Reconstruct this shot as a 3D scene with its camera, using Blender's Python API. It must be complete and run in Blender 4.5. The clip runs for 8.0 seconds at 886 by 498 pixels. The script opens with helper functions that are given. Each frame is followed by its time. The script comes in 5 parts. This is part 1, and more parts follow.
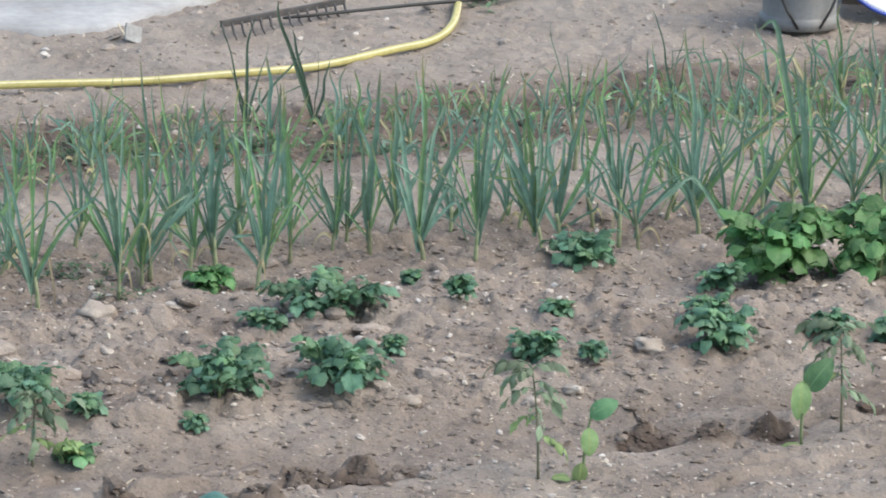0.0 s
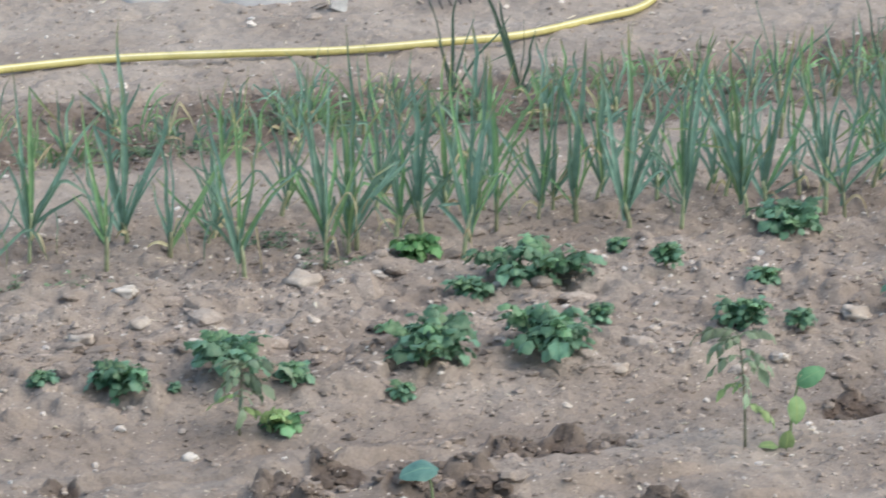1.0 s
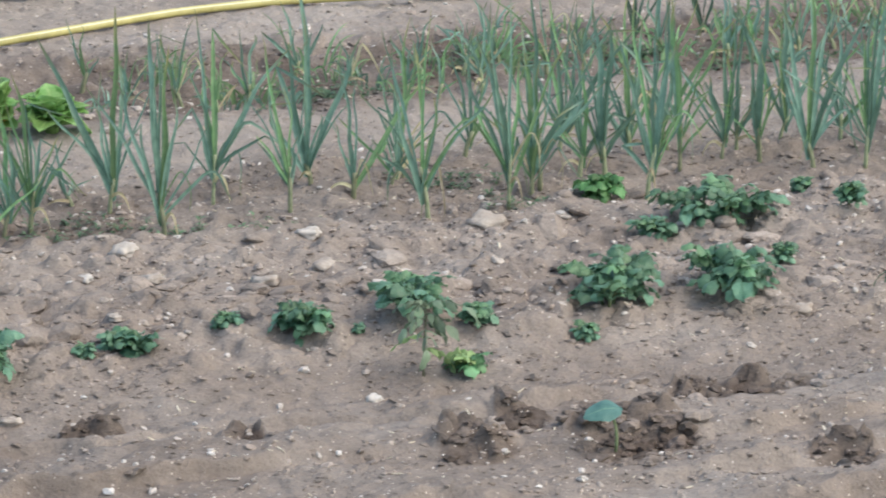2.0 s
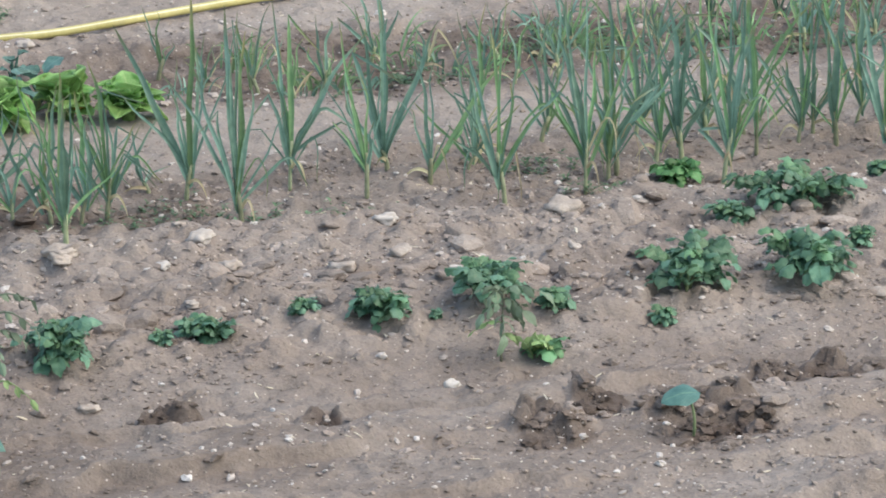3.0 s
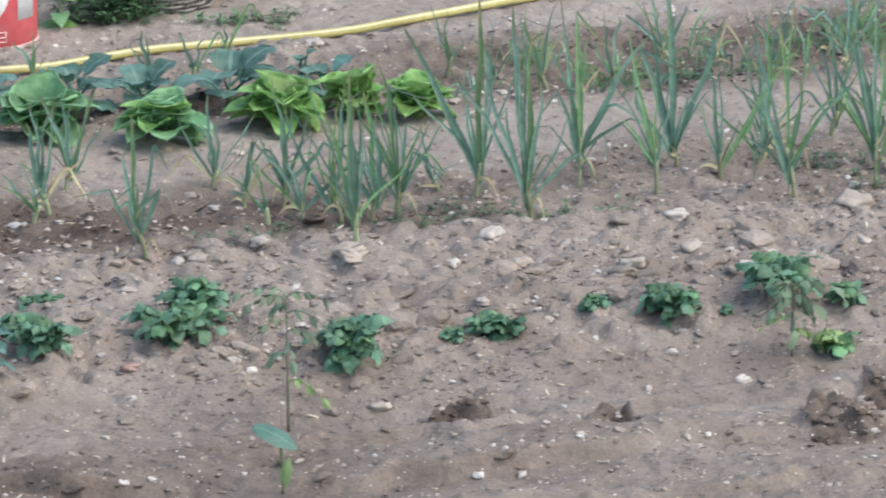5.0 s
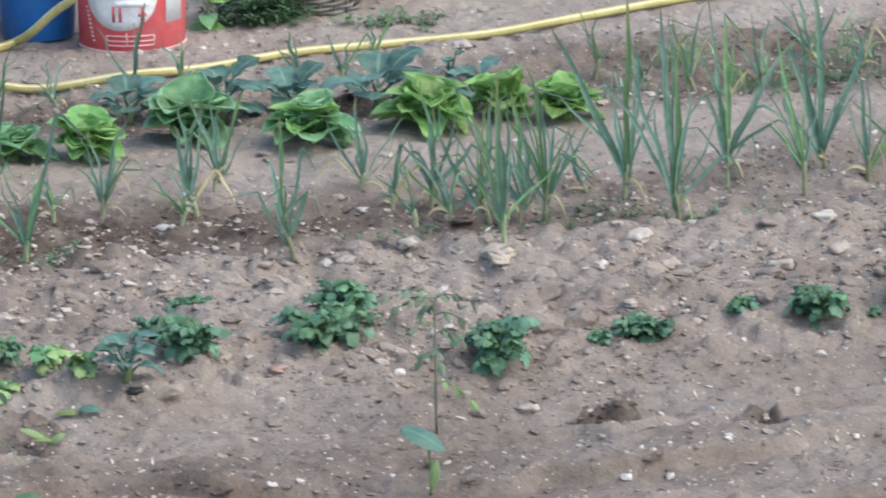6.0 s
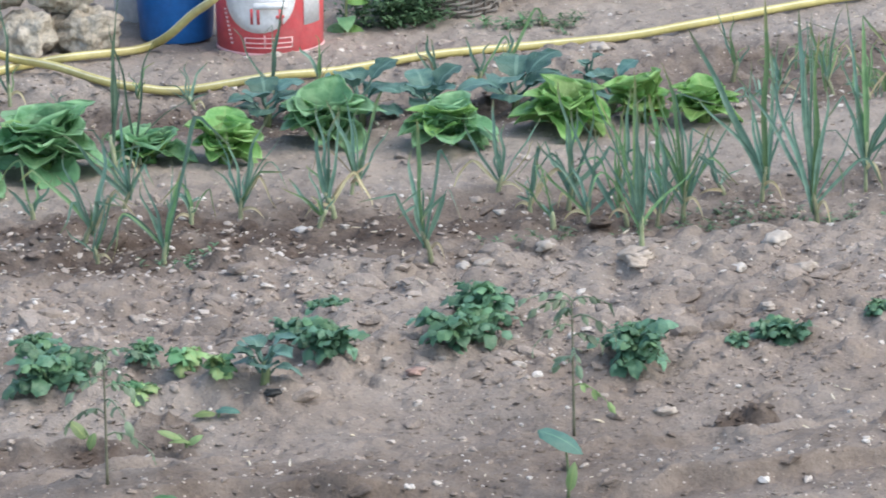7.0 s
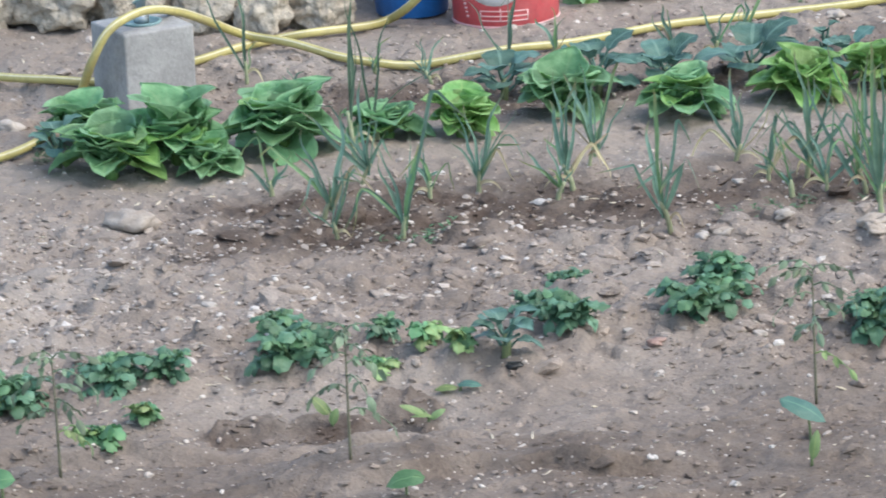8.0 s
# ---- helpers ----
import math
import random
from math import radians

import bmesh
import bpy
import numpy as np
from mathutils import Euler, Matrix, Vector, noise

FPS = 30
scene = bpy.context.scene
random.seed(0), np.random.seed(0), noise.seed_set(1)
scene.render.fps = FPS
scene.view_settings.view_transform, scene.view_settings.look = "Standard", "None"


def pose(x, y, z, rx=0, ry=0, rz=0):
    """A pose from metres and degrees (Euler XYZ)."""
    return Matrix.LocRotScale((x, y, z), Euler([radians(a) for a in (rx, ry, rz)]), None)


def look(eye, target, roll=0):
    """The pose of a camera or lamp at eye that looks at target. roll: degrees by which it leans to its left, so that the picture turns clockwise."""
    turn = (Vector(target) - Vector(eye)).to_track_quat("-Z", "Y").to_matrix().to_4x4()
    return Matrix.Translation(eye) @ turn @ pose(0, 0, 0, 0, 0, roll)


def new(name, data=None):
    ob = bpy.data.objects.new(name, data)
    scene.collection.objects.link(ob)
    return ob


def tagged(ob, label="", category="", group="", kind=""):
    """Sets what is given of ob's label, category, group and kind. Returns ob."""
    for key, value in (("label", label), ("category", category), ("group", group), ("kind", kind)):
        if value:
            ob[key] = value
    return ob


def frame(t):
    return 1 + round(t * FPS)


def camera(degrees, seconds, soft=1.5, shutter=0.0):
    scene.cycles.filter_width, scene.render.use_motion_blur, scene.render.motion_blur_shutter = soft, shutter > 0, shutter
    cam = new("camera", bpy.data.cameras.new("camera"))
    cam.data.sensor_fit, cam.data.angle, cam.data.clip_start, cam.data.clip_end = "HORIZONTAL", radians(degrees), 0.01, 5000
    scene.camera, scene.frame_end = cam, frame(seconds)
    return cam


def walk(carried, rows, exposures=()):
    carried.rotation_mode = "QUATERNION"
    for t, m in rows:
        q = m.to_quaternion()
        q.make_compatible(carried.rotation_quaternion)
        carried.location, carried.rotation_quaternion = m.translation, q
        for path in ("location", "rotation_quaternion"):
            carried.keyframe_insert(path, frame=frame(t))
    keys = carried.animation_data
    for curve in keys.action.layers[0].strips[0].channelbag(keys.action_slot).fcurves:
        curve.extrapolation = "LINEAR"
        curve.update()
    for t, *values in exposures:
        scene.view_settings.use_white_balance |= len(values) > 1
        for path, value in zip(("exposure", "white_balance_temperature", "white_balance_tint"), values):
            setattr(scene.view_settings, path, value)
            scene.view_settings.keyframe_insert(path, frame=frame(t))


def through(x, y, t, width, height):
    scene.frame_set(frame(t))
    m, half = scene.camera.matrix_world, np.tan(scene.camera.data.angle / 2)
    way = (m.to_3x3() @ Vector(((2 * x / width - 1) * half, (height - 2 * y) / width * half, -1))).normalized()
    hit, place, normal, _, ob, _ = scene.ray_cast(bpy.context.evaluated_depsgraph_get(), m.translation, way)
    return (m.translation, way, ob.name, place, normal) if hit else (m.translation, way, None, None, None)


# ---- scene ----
cam = camera(6.5, 8.0, soft=1.75, shutter=0.4)
EYE = (0, 0, 4.7)


def aim(rx, ry, rz):
    return pose(*EYE, rx, ry, rz)


EXPOSURES = ((0.0, 1.24, 6850, 3), (4.0, 1.27, 6720, 4), (6.0, 1.29, 6520, 4), (8.0, 1.33, 6450, 4))
walk(cam, [
    (0.0, aim(75.503, -1.719, -4.058)),
    (0.3, aim(75.523, -1.703, -3.812)),
    (0.5, aim(75.457, -1.493, -3.496)),
    (0.8, aim(75.295, -1.326, -2.843)),
    (1.0, aim(75.234, -1.177, -2.633)),
    (1.2, aim(75.104, -1.073, -2.313)),
    (1.5, aim(74.931, -0.939, -1.906)),
    (2.8, aim(74.683, -0.279, -0.937)),
    (3.0, aim(74.665, -0.236, -0.906)),
    (3.2, aim(74.908, -0.116, -0.811)),
    (3.5, aim(75.162, -0.081, -0.517)),
    (3.8, aim(75.177, -0.054, -0.215)),
    (4.0, aim(75.100, -0.000, 0.000)),
    (4.2, aim(74.908, 0.002, 0.275)),
    (4.5, aim(74.778, 0.106, 0.583)),
    (4.7, aim(74.726, 0.364, 0.750)),
    (5.8, aim(74.531, 1.066, 1.852)),
    (6.0, aim(74.677, 1.040, 2.079)),
    (6.3, aim(74.710, 1.288, 2.511)),
    (6.5, aim(74.721, 1.199, 2.955)),
    (6.8, aim(74.719, 0.949, 3.302)),
    (7.0, aim(74.714, 1.238, 3.073)),
    (7.2, aim(74.690, 1.482, 3.368)),
    (7.5, aim(74.595, 1.902, 3.936)),
    (7.8, aim(74.559, 2.327, 4.337)),
    (7.9, aim(74.551, 2.323, 4.487)),
    (8.0, aim(74.556, 2.618, 4.517)),
], EXPOSURES)

# ---- light: a bright overcast sky with a veiled sun from the right ----
world = bpy.data.worlds.new("world")
scene.world = world
world.use_nodes = True
SUN_HIGH, SUN_ROUND = radians(52), radians(110)
sky = world.node_tree.nodes.new("ShaderNodeTexSky")
sky.sky_type, sky.sun_disc, sky.sun_elevation, sky.sun_rotation = "NISHITA", False, SUN_HIGH, SUN_ROUND
sky.dust_density = 2.5
background = world.node_tree.nodes["Background"]
world.node_tree.links.new(sky.outputs[0], background.inputs[0])
background.inputs[1].default_value = 0.15
sun = new("sun", bpy.data.lights.new("sun", "SUN"))
sun.data.energy, sun.data.angle, sun.data.color = 0.5, radians(80), (1.0, 0.94, 0.86)
sun.matrix_basis = look((8 * math.cos(SUN_HIGH) * math.sin(SUN_ROUND), 8 * math.cos(SUN_HIGH) * math.cos(SUN_ROUND), 8 * math.sin(SUN_HIGH)), (0, 0, 0))


# ---- materials ----
class Nodes:
    """A short way to wire a material."""

    def __init__(self, name):
        self.mat = bpy.data.materials.new(name)
        self.mat.use_nodes = True
        self.tree = self.mat.node_tree
        self.shader = self.tree.nodes["Principled BSDF"]
        self.end = self.tree.nodes["Material Output"]

    def add(self, kind, **sockets):
        n = self.tree.nodes.new("ShaderNode" + kind)
        for key, value in sockets.items():
            self.put(n.inputs[key.replace("_", " ")], value)
        return n

    def put(self, socket, value):
        if hasattr(value, "is_output"):
            self.tree.links.new(value, socket)
        else:
            socket.default_value = value

    def noise(self, where, scale, detail=4.0, rough=0.55, out=0):
        n = self.add("TexNoise", Vector=where, Scale=scale, Detail=detail, Roughness=rough)
        return n.outputs[out]

    def ramp(self, value, *stops):
        n = self.add("ValToRGB", Fac=value)
        el = n.color_ramp.elements
        while len(el) < len(stops):
            el.new(0.5)
        for e, (at, c) in zip(el, stops):
            e.position, e.color = at, (*c, 1) if isinstance(c, tuple) else (c, c, c, 1)
        return n.outputs[0]

    def mix(self, fac, a, b, how="MIX"):
        n = self.add("MixRGB")
        n.blend_type = how
        for i, value in enumerate((fac, a, b)):
            self.put(n.inputs[i], (*value, 1) if isinstance(value, tuple) else value)
        return n.outputs[0]

    def math(self, how, a, b=0.0):
        n = self.add("Math")
        n.operation = how
        self.put(n.inputs[0], a), self.put(n.inputs[1], b)
        return n.outputs[0]

    def bump(self, height, strength, distance, below=None):
        n = self.add("Bump", Height=height, Strength=strength, Distance=distance)
        if below:
            self.put(n.inputs["Normal"], below)
        return n.outputs[0]

    def done(self, color, rough=0.6, normal=None, metal=0.0, shine=0.5):
        s = self.shader
        self.put(s.inputs["Base Color"], (*color, 1) if isinstance(color, tuple) else color)
        self.put(s.inputs["Roughness"], rough), self.put(s.inputs["Metallic"], metal)
        self.put(s.inputs["Specular IOR Level"], shine)
        if normal:
            self.put(s.inputs["Normal"], normal)
        return self.mat


def soil_material(name="soil", loose=False):
    m = Nodes(name)
    p = m.add("TexCoord").outputs["Object"]
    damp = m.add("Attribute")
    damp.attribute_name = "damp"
    patch, mid, fine = m.noise(p, 2.2, 5), m.noise(p, 17, 6, 0.65), m.noise(p, 130, 5, 0.7)
    dry = m.ramp(patch, (0.3, (0.226, 0.182, 0.152)), (0.52, (0.28, 0.233, 0.199)), (0.72, (0.333, 0.287, 0.251)))
    dry = m.mix(0.75, dry, m.ramp(mid, (0.25, 0.72), (0.5, 0.98), (0.75, 1.18)), "MULTIPLY")
    dry = m.mix(0.5, dry, m.ramp(fine, (0.28, 0.55), (0.5, 1.0), (0.72, 1.28)), "MULTIPLY")
    dust = m.add("Attribute")
    dust.attribute_name = "dust"
    dry = m.mix(m.math("MULTIPLY", dust.outputs["Fac"], 0.28), dry, (0.4, 0.362, 0.323))
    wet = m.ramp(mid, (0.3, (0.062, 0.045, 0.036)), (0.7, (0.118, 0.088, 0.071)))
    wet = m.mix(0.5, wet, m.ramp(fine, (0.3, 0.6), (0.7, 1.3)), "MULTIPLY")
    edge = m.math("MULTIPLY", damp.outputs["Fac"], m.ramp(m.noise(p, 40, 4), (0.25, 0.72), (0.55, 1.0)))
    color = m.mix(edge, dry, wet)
    if loose:
        luck = m.add("NewGeometry").outputs["Random Per Island"]
        color = m.mix(1.0, color, m.ramp(luck, (0.0, 0.82), (0.5, 1.02), (0.85, 1.2), (1.0, 1.5)), "MULTIPLY")
    grit = m.add("TexVoronoi", Vector=p, Scale=75.0, Randomness=1.0)
    pale = m.math("LESS_THAN", grit.outputs["Distance"], 0.2)
    pale = m.math("MULTIPLY", pale, m.math("GREATER_THAN", m.add("SeparateColor", Color=grit.outputs["Color"]).outputs[0], 0.86))
    color = m.mix(m.math("MULTIPLY", pale, 0.8), color, (0.55, 0.48, 0.42))
    n1 = m.bump(mid, 0.9, 0.02)
    n2 = m.bump(fine, 0.7, 0.005, n1)
    return m.done(color, 0.95, m.bump(m.noise(p, 420, 3, 0.7), 0.5, 0.0015, n2), shine=0.15)


def leaf_material(name, dark, light, rough=0.5, through=0.22, rib=(0.3, 0.4, 0.25), rib_wide=0.05, veins=0.0, tip=None, shine=0.4, crinkle=0.1, rim=0.0):
    m = Nodes(name)
    uv = m.add("TexCoord")
    u = m.add("SeparateXYZ", Vector=uv.outputs["UV"])
    luck = m.add("ObjectInfo").outputs["Random"]
    spots = m.noise(uv.outputs["Object"], 28, 4)
    color = m.mix(m.ramp(spots, (0.3, 0.0), (0.7, 1.0)), dark, light)
    hue = m.add("HueSaturation", Color=color, Hue=m.math("ADD", m.math("MULTIPLY", luck, 0.035), 0.4825),
                Value=m.math("ADD", m.math("MULTIPLY", luck, 0.6), 0.7), Saturation=1.0)
    color = m.mix(0.8, hue.outputs[0], m.ramp(m.add("NewGeometry").outputs["Random Per Island"], (0.0, 0.6), (1.0, 1.38)), "MULTIPLY")
    off = m.math("ABSOLUTE", m.math("SUBTRACT", u.outputs[0], 0.5))
    if tip:
        color = m.mix(m.ramp(m.math("ADD", u.outputs[1], m.math("MULTIPLY", spots, 0.15)), (0.86, 0.0), (1.0, 1.0)), color, tip)
    if veins:
        slant = m.math("SUBTRACT", m.math("MULTIPLY", u.outputs[1], 9.0), m.math("MULTIPLY", off, 9.0))
        wave = m.math("PINGPONG", slant, 0.5)
        color = m.mix(m.math("MULTIPLY", m.math("LESS_THAN", wave, 0.07), veins), color, rib)
    color = m.mix(m.math("MULTIPLY", m.math("LESS_THAN", off, rib_wide), 0.6), color, rib)
    if rim:
        edge = m.math("MAXIMUM", m.math("MULTIPLY", off, 2.0), u.outputs[1])
        color = m.mix(m.math("MULTIPLY", m.ramp(m.math("ADD", edge, m.math("MULTIPLY", spots, 0.12)), (0.93, 0.0), (1.04, 1.0)), rim), color, tuple(min(0.7, c * 1.35 + 0.05) for c in light))
    normal = m.bump(m.noise(uv.outputs["Object"], 70, 4), 0.3 + crinkle, 0.004)
    m.done(color, rough, normal, shine=shine)
    glow = m.add("BsdfTranslucent", Color=m.mix(0.5, color, light), Normal=normal)
    both = m.add("MixShader", Fac=through)
    m.put(both.inputs[1], m.shader.outputs[0]), m.put(both.inputs[2], glow.outputs[0])
    m.put(m.end.inputs[0], both.outputs[0])
    return m.mat


def plain_material(name, dark, light, rough=0.6, scale=12.0, relief=0.3, grain=0.004, metal=0.0, shine=0.5, stain=None):
    m = Nodes(name)
    p = m.add("TexCoord").outputs["Object"]
    big, fine = m.noise(p, scale, 5), m.noise(p, scale * 9, 4, 0.65)
    color = m.mix(m.ramp(big, (0.3, 0.0), (0.7, 1.0)), dark, light)
    color = m.mix(0.4, color, m.ramp(fine, (0.3, 0.65), (0.7, 1.25)), "MULTIPLY")
    if stain:
        color = m.mix(m.ramp(m.noise(p, scale * 0.6, 6, 0.7), (0.55, 0.0), (0.72, 0.8)), color, stain)
    return m.done(color, rough, m.bump(fine, relief, grain, m.bump(big, relief, grain * 4)), metal, shine)


def stone_material():
    m = Nodes("field_stone")
    p = m.add("TexCoord").outputs["Object"]
    luck = m.add("ObjectInfo").outputs["Random"]
    base = m.ramp(luck, (0.0, (0.32, 0.27, 0.23)), (0.5, (0.4, 0.35, 0.305)), (1.0, (0.52, 0.48, 0.435)))
    color = m.mix(0.6, base, m.ramp(m.noise(p, 40, 5, 0.65), (0.3, 0.6), (0.7, 1.3)), "MULTIPLY")
    return m.done(color, 0.9, m.bump(m.noise(p, 120, 4), 0.5, 0.004), shine=0.2)


def pebble_material():
    m = Nodes("pebbles")
    p = m.add("TexCoord").outputs["Object"]
    luck = m.add("NewGeometry").outputs["Random Per Island"]
    color = m.ramp(luck, (0.0, (0.22, 0.18, 0.15)), (0.35, (0.31, 0.255, 0.215)), (0.58, (0.37, 0.315, 0.27)), (0.8, (0.45, 0.395, 0.35)), (1.0, (0.6, 0.555, 0.51)))
    color = m.mix(0.5, color, m.ramp(m.noise(p, 160, 4), (0.3, 0.65), (0.7, 1.25)), "MULTIPLY")
    return m.done(color, 0.92, m.bump(m.noise(p, 300, 3), 0.5, 0.002), shine=0.2)


SOIL, CRUMBS = soil_material(), soil_material("loose_soil", True)
STONE, PEBBLE = stone_material(), pebble_material()
DULL_STONE = plain_material("earthy_stone", (0.32, 0.265, 0.22), (0.45, 0.39, 0.335), 0.92, 18, 0.5, 0.004, shine=0.15)
LEEK = leaf_material("leek_leaf", (0.095, 0.178, 0.13), (0.22, 0.345, 0.26), 0.34, 0.28, (0.17, 0.3, 0.2), 0.03, tip=(0.2, 0.2, 0.1))
LEEK_GREEN = leaf_material("leek_leaf_light", (0.11, 0.215, 0.09), (0.235, 0.37, 0.18), 0.45, 0.25, (0.17, 0.28, 0.12), 0.03, tip=(0.3, 0.27, 0.12))
LEEK_OLD = leaf_material("leek_leaf_withered", (0.38, 0.31, 0.17), (0.56, 0.49, 0.33), 0.75, 0.2, (0.5, 0.42, 0.25), 0.03)
# silhouette darkness of blades against pale ground, put into the leaf colour
LEEK_SILHOUETTE = leaf_material("leek_leaf_silhouette", (0.06, 0.11, 0.075), (0.115, 0.18, 0.125), 0.5, 0.12, (0.08, 0.13, 0.08), 0.03)
SHANK = leaf_material("leek_shank", (0.19, 0.23, 0.12), (0.4, 0.4, 0.26), 0.5, 0.15, (0.5, 0.5, 0.34), 0.0)
POTATO = leaf_material("potato_leaf", (0.06, 0.145, 0.08), (0.15, 0.27, 0.17), 0.4, 0.28, (0.11, 0.21, 0.11), 0.04, 0.35, crinkle=0.7)
POTATO_TOP = leaf_material("potato_leaf_young", (0.085, 0.18, 0.085), (0.18, 0.31, 0.165), 0.4, 0.3, (0.15, 0.26, 0.12), 0.04, 0.35, crinkle=0.7)
POTATO_LUSH = leaf_material("potato_leaf_lush", (0.06, 0.155, 0.052), (0.145, 0.29, 0.11), 0.42, 0.3, (0.14, 0.26, 0.1), 0.04, 0.35, crinkle=0.6)
STALK = plain_material("green_stalk", (0.11, 0.16, 0.07), (0.2, 0.24, 0.12), 0.55, 20)
WOODY = plain_material("tomato_stem", (0.11, 0.115, 0.075), (0.19, 0.18, 0.12), 0.6, 20)
LETTUCE = leaf_material("lettuce_leaf", (0.1, 0.24, 0.1), (0.225, 0.405, 0.205), 0.4, 0.42, (0.25, 0.4, 0.2), 0.025, 0.3, crinkle=0.6, rim=0.7)
LETTUCE_PALE = leaf_material("lettuce_leaf_pale", (0.12, 0.26, 0.06), (0.25, 0.43, 0.14), 0.4, 0.38, (0.35, 0.5, 0.18), 0.03, 0.3, crinkle=0.5, rim=0.6)
CABBAGE = leaf_material("cabbage_leaf", (0.05, 0.118, 0.092), (0.115, 0.21, 0.168), 0.5, 0.15, (0.2, 0.32, 0.25), 0.045, 0.5)
TOMATO = leaf_material("tomato_leaf", (0.125, 0.175, 0.115), (0.225, 0.29, 0.19), 0.55, 0.25, (0.12, 0.2, 0.08), 0.04, 0.2)
YELLOWED = leaf_material("yellowed_leaf", (0.18, 0.295, 0.105), (0.33, 0.44, 0.21), 0.55, 0.3, (0.4, 0.45, 0.15), 0.04, 0.2)
BEAN = leaf_material("seedling_leaf", (0.08, 0.2, 0.09), (0.16, 0.32, 0.15), 0.5, 0.28, (0.2, 0.34, 0.16), 0.03, 0.35)
SQUASH = leaf_material("squash_leaf", (0.055, 0.14, 0.118), (0.11, 0.22, 0.18), 0.5, 0.2, (0.18, 0.32, 0.22), 0.03, 0.35)
WEED = leaf_material("weed_leaf", (0.065, 0.13, 0.065), (0.13, 0.22, 0.11), 0.55, 0.25, (0.1, 0.18, 0.08), 0.03)


# ---- lie of the land ----
ROW = (17.5, 0.30, 0.04)          # the onion row's line: y = a + b x + c x^2
SECTION = ((-3.2, 0), (-2.3, 0.01), (-1.95, 0.012), (-1.8, 0.016), (-1.75, -0.01), (-1.55, -0.008), (-1.42, 0.018),
           (-1.15, 0.04), (-0.9, 0.045), (-0.6, 0.03), (-0.42, 0.042), (-0.3, 0.042), (-0.25, -0.014), (0, -0.022),
           (0.3, -0.012), (0.42, 0.008), (0.85, 0.012), (1.0, 0.008), (1.12, -0.025), (1.5, -0.025), (1.65, 0), (3.0, 0))
# dug places: middle x, y, half width, depth
HOLES = ((-0.30, 15.72, 0.065, 0.045), (0.01, 15.70, 0.045, 0.045), (0.49, 15.63, 0.08, 0.03), (0.60, 15.80, 0.055, 0.04), (0.83, 15.70, 0.125, 0.05), (1.0, 16.09, 0.07, 0.04), (1.12, 16.12, 0.06, 0.04), (1.22, 16.17, 0.045, 0.03),
         (1.27, 15.6, 0.075, 0.04), (1.9, 16.43, 0.06, 0.025), (1.76, 16.45, 0.06, 0.03), (2.04, 16.46, 0.055, 0.04), (2.29, 16.68, 0.04, 0.03))
FURROW = ((-1.53, 15.62, 0.08, 0.045), (-1.85, 15.51, 0.075, 0.04), (-1.69, 15.55, 0.07, 0.03))   # an old trench, its pockets coloured as dark as the dug places
CLUMPS = ((0.49, 15.64, 0.07, 0.035), (1.9, 16.42, 0.05, 0.04), (-0.29, 15.83, 0.025, 0.02), (0.57, 15.84, 0.03, 0.02))


def lattice(ix, iy, seed):
    h = (ix.astype(np.int64) * 374761393 + iy.astype(np.int64) * 668265263 + seed * 69069) & 0x7FFFFFFF
    h = ((h ^ (h >> 13)) * 1274126177) & 0x7FFFFFFF
    return ((h ^ (h >> 16)) & 0xFFFF) / 65535.0


def bumps(x, y, size, seed):
    """Smooth noise from -1 to 1 with lumps of the given size."""
    x, y = np.asarray(x, float) / size, np.asarray(y, float) / size
    x, y = x * math.cos(seed * 1.7) - y * math.sin(seed * 1.7), x * math.sin(seed * 1.7) + y * math.cos(seed * 1.7)
    ix, iy = np.floor(x), np.floor(y)
    fx, fy = x - ix, y - iy
    fx, fy = fx * fx * (3 - 2 * fx), fy * fy * (3 - 2 * fy)
    a, b = lattice(ix, iy, seed), lattice(ix + 1, iy, seed)
    c, d = lattice(ix, iy + 1, seed), lattice(ix + 1, iy + 1, seed)
    return 2 * ((a * (1 - fx) + b * fx) * (1 - fy) + (c * (1 - fx) + d * fx) * fy) - 1


def lumps(x, y, size, seed):
    """Broken earth: each lump a rounded block of its own height, 0 to 1."""
    x, y = np.asarray(x, float) / size, np.asarray(y, float) / size
    x, y = x + 0.35 * bumps(x, y, 0.9, seed + 5), y + 0.35 * bumps(x, y, 0.9, seed + 6)
    ix, iy = np.floor(x), np.floor(y)
    near, tall = np.full(np.shape(x), 9.0), np.zeros(np.shape(x))
    for i in (-1, 0, 1):
        for j in (-1, 0, 1):
            cx, cy = ix + i, iy + j
            d = np.hypot(cx + lattice(cx, cy, seed) - x, cy + lattice(cx, cy, seed + 1) - y)
            closer = d < near
            near, tall = np.where(closer, d, near), np.where(closer, lattice(cx, cy, seed + 2), tall)
    t = np.clip((0.72 - near) / 0.42, 0, 1)
    return tall ** 2 * t * t * (3 - 2 * t)


def across(x, y):
    return y - (ROW[0] + ROW[1] * x + ROW[2] * x * x)


def band(v, lo, hi, soft):
    return np.clip((v - lo) / soft + 0.5, 0, 1) * np.clip((hi - v) / soft + 0.5, 0, 1)


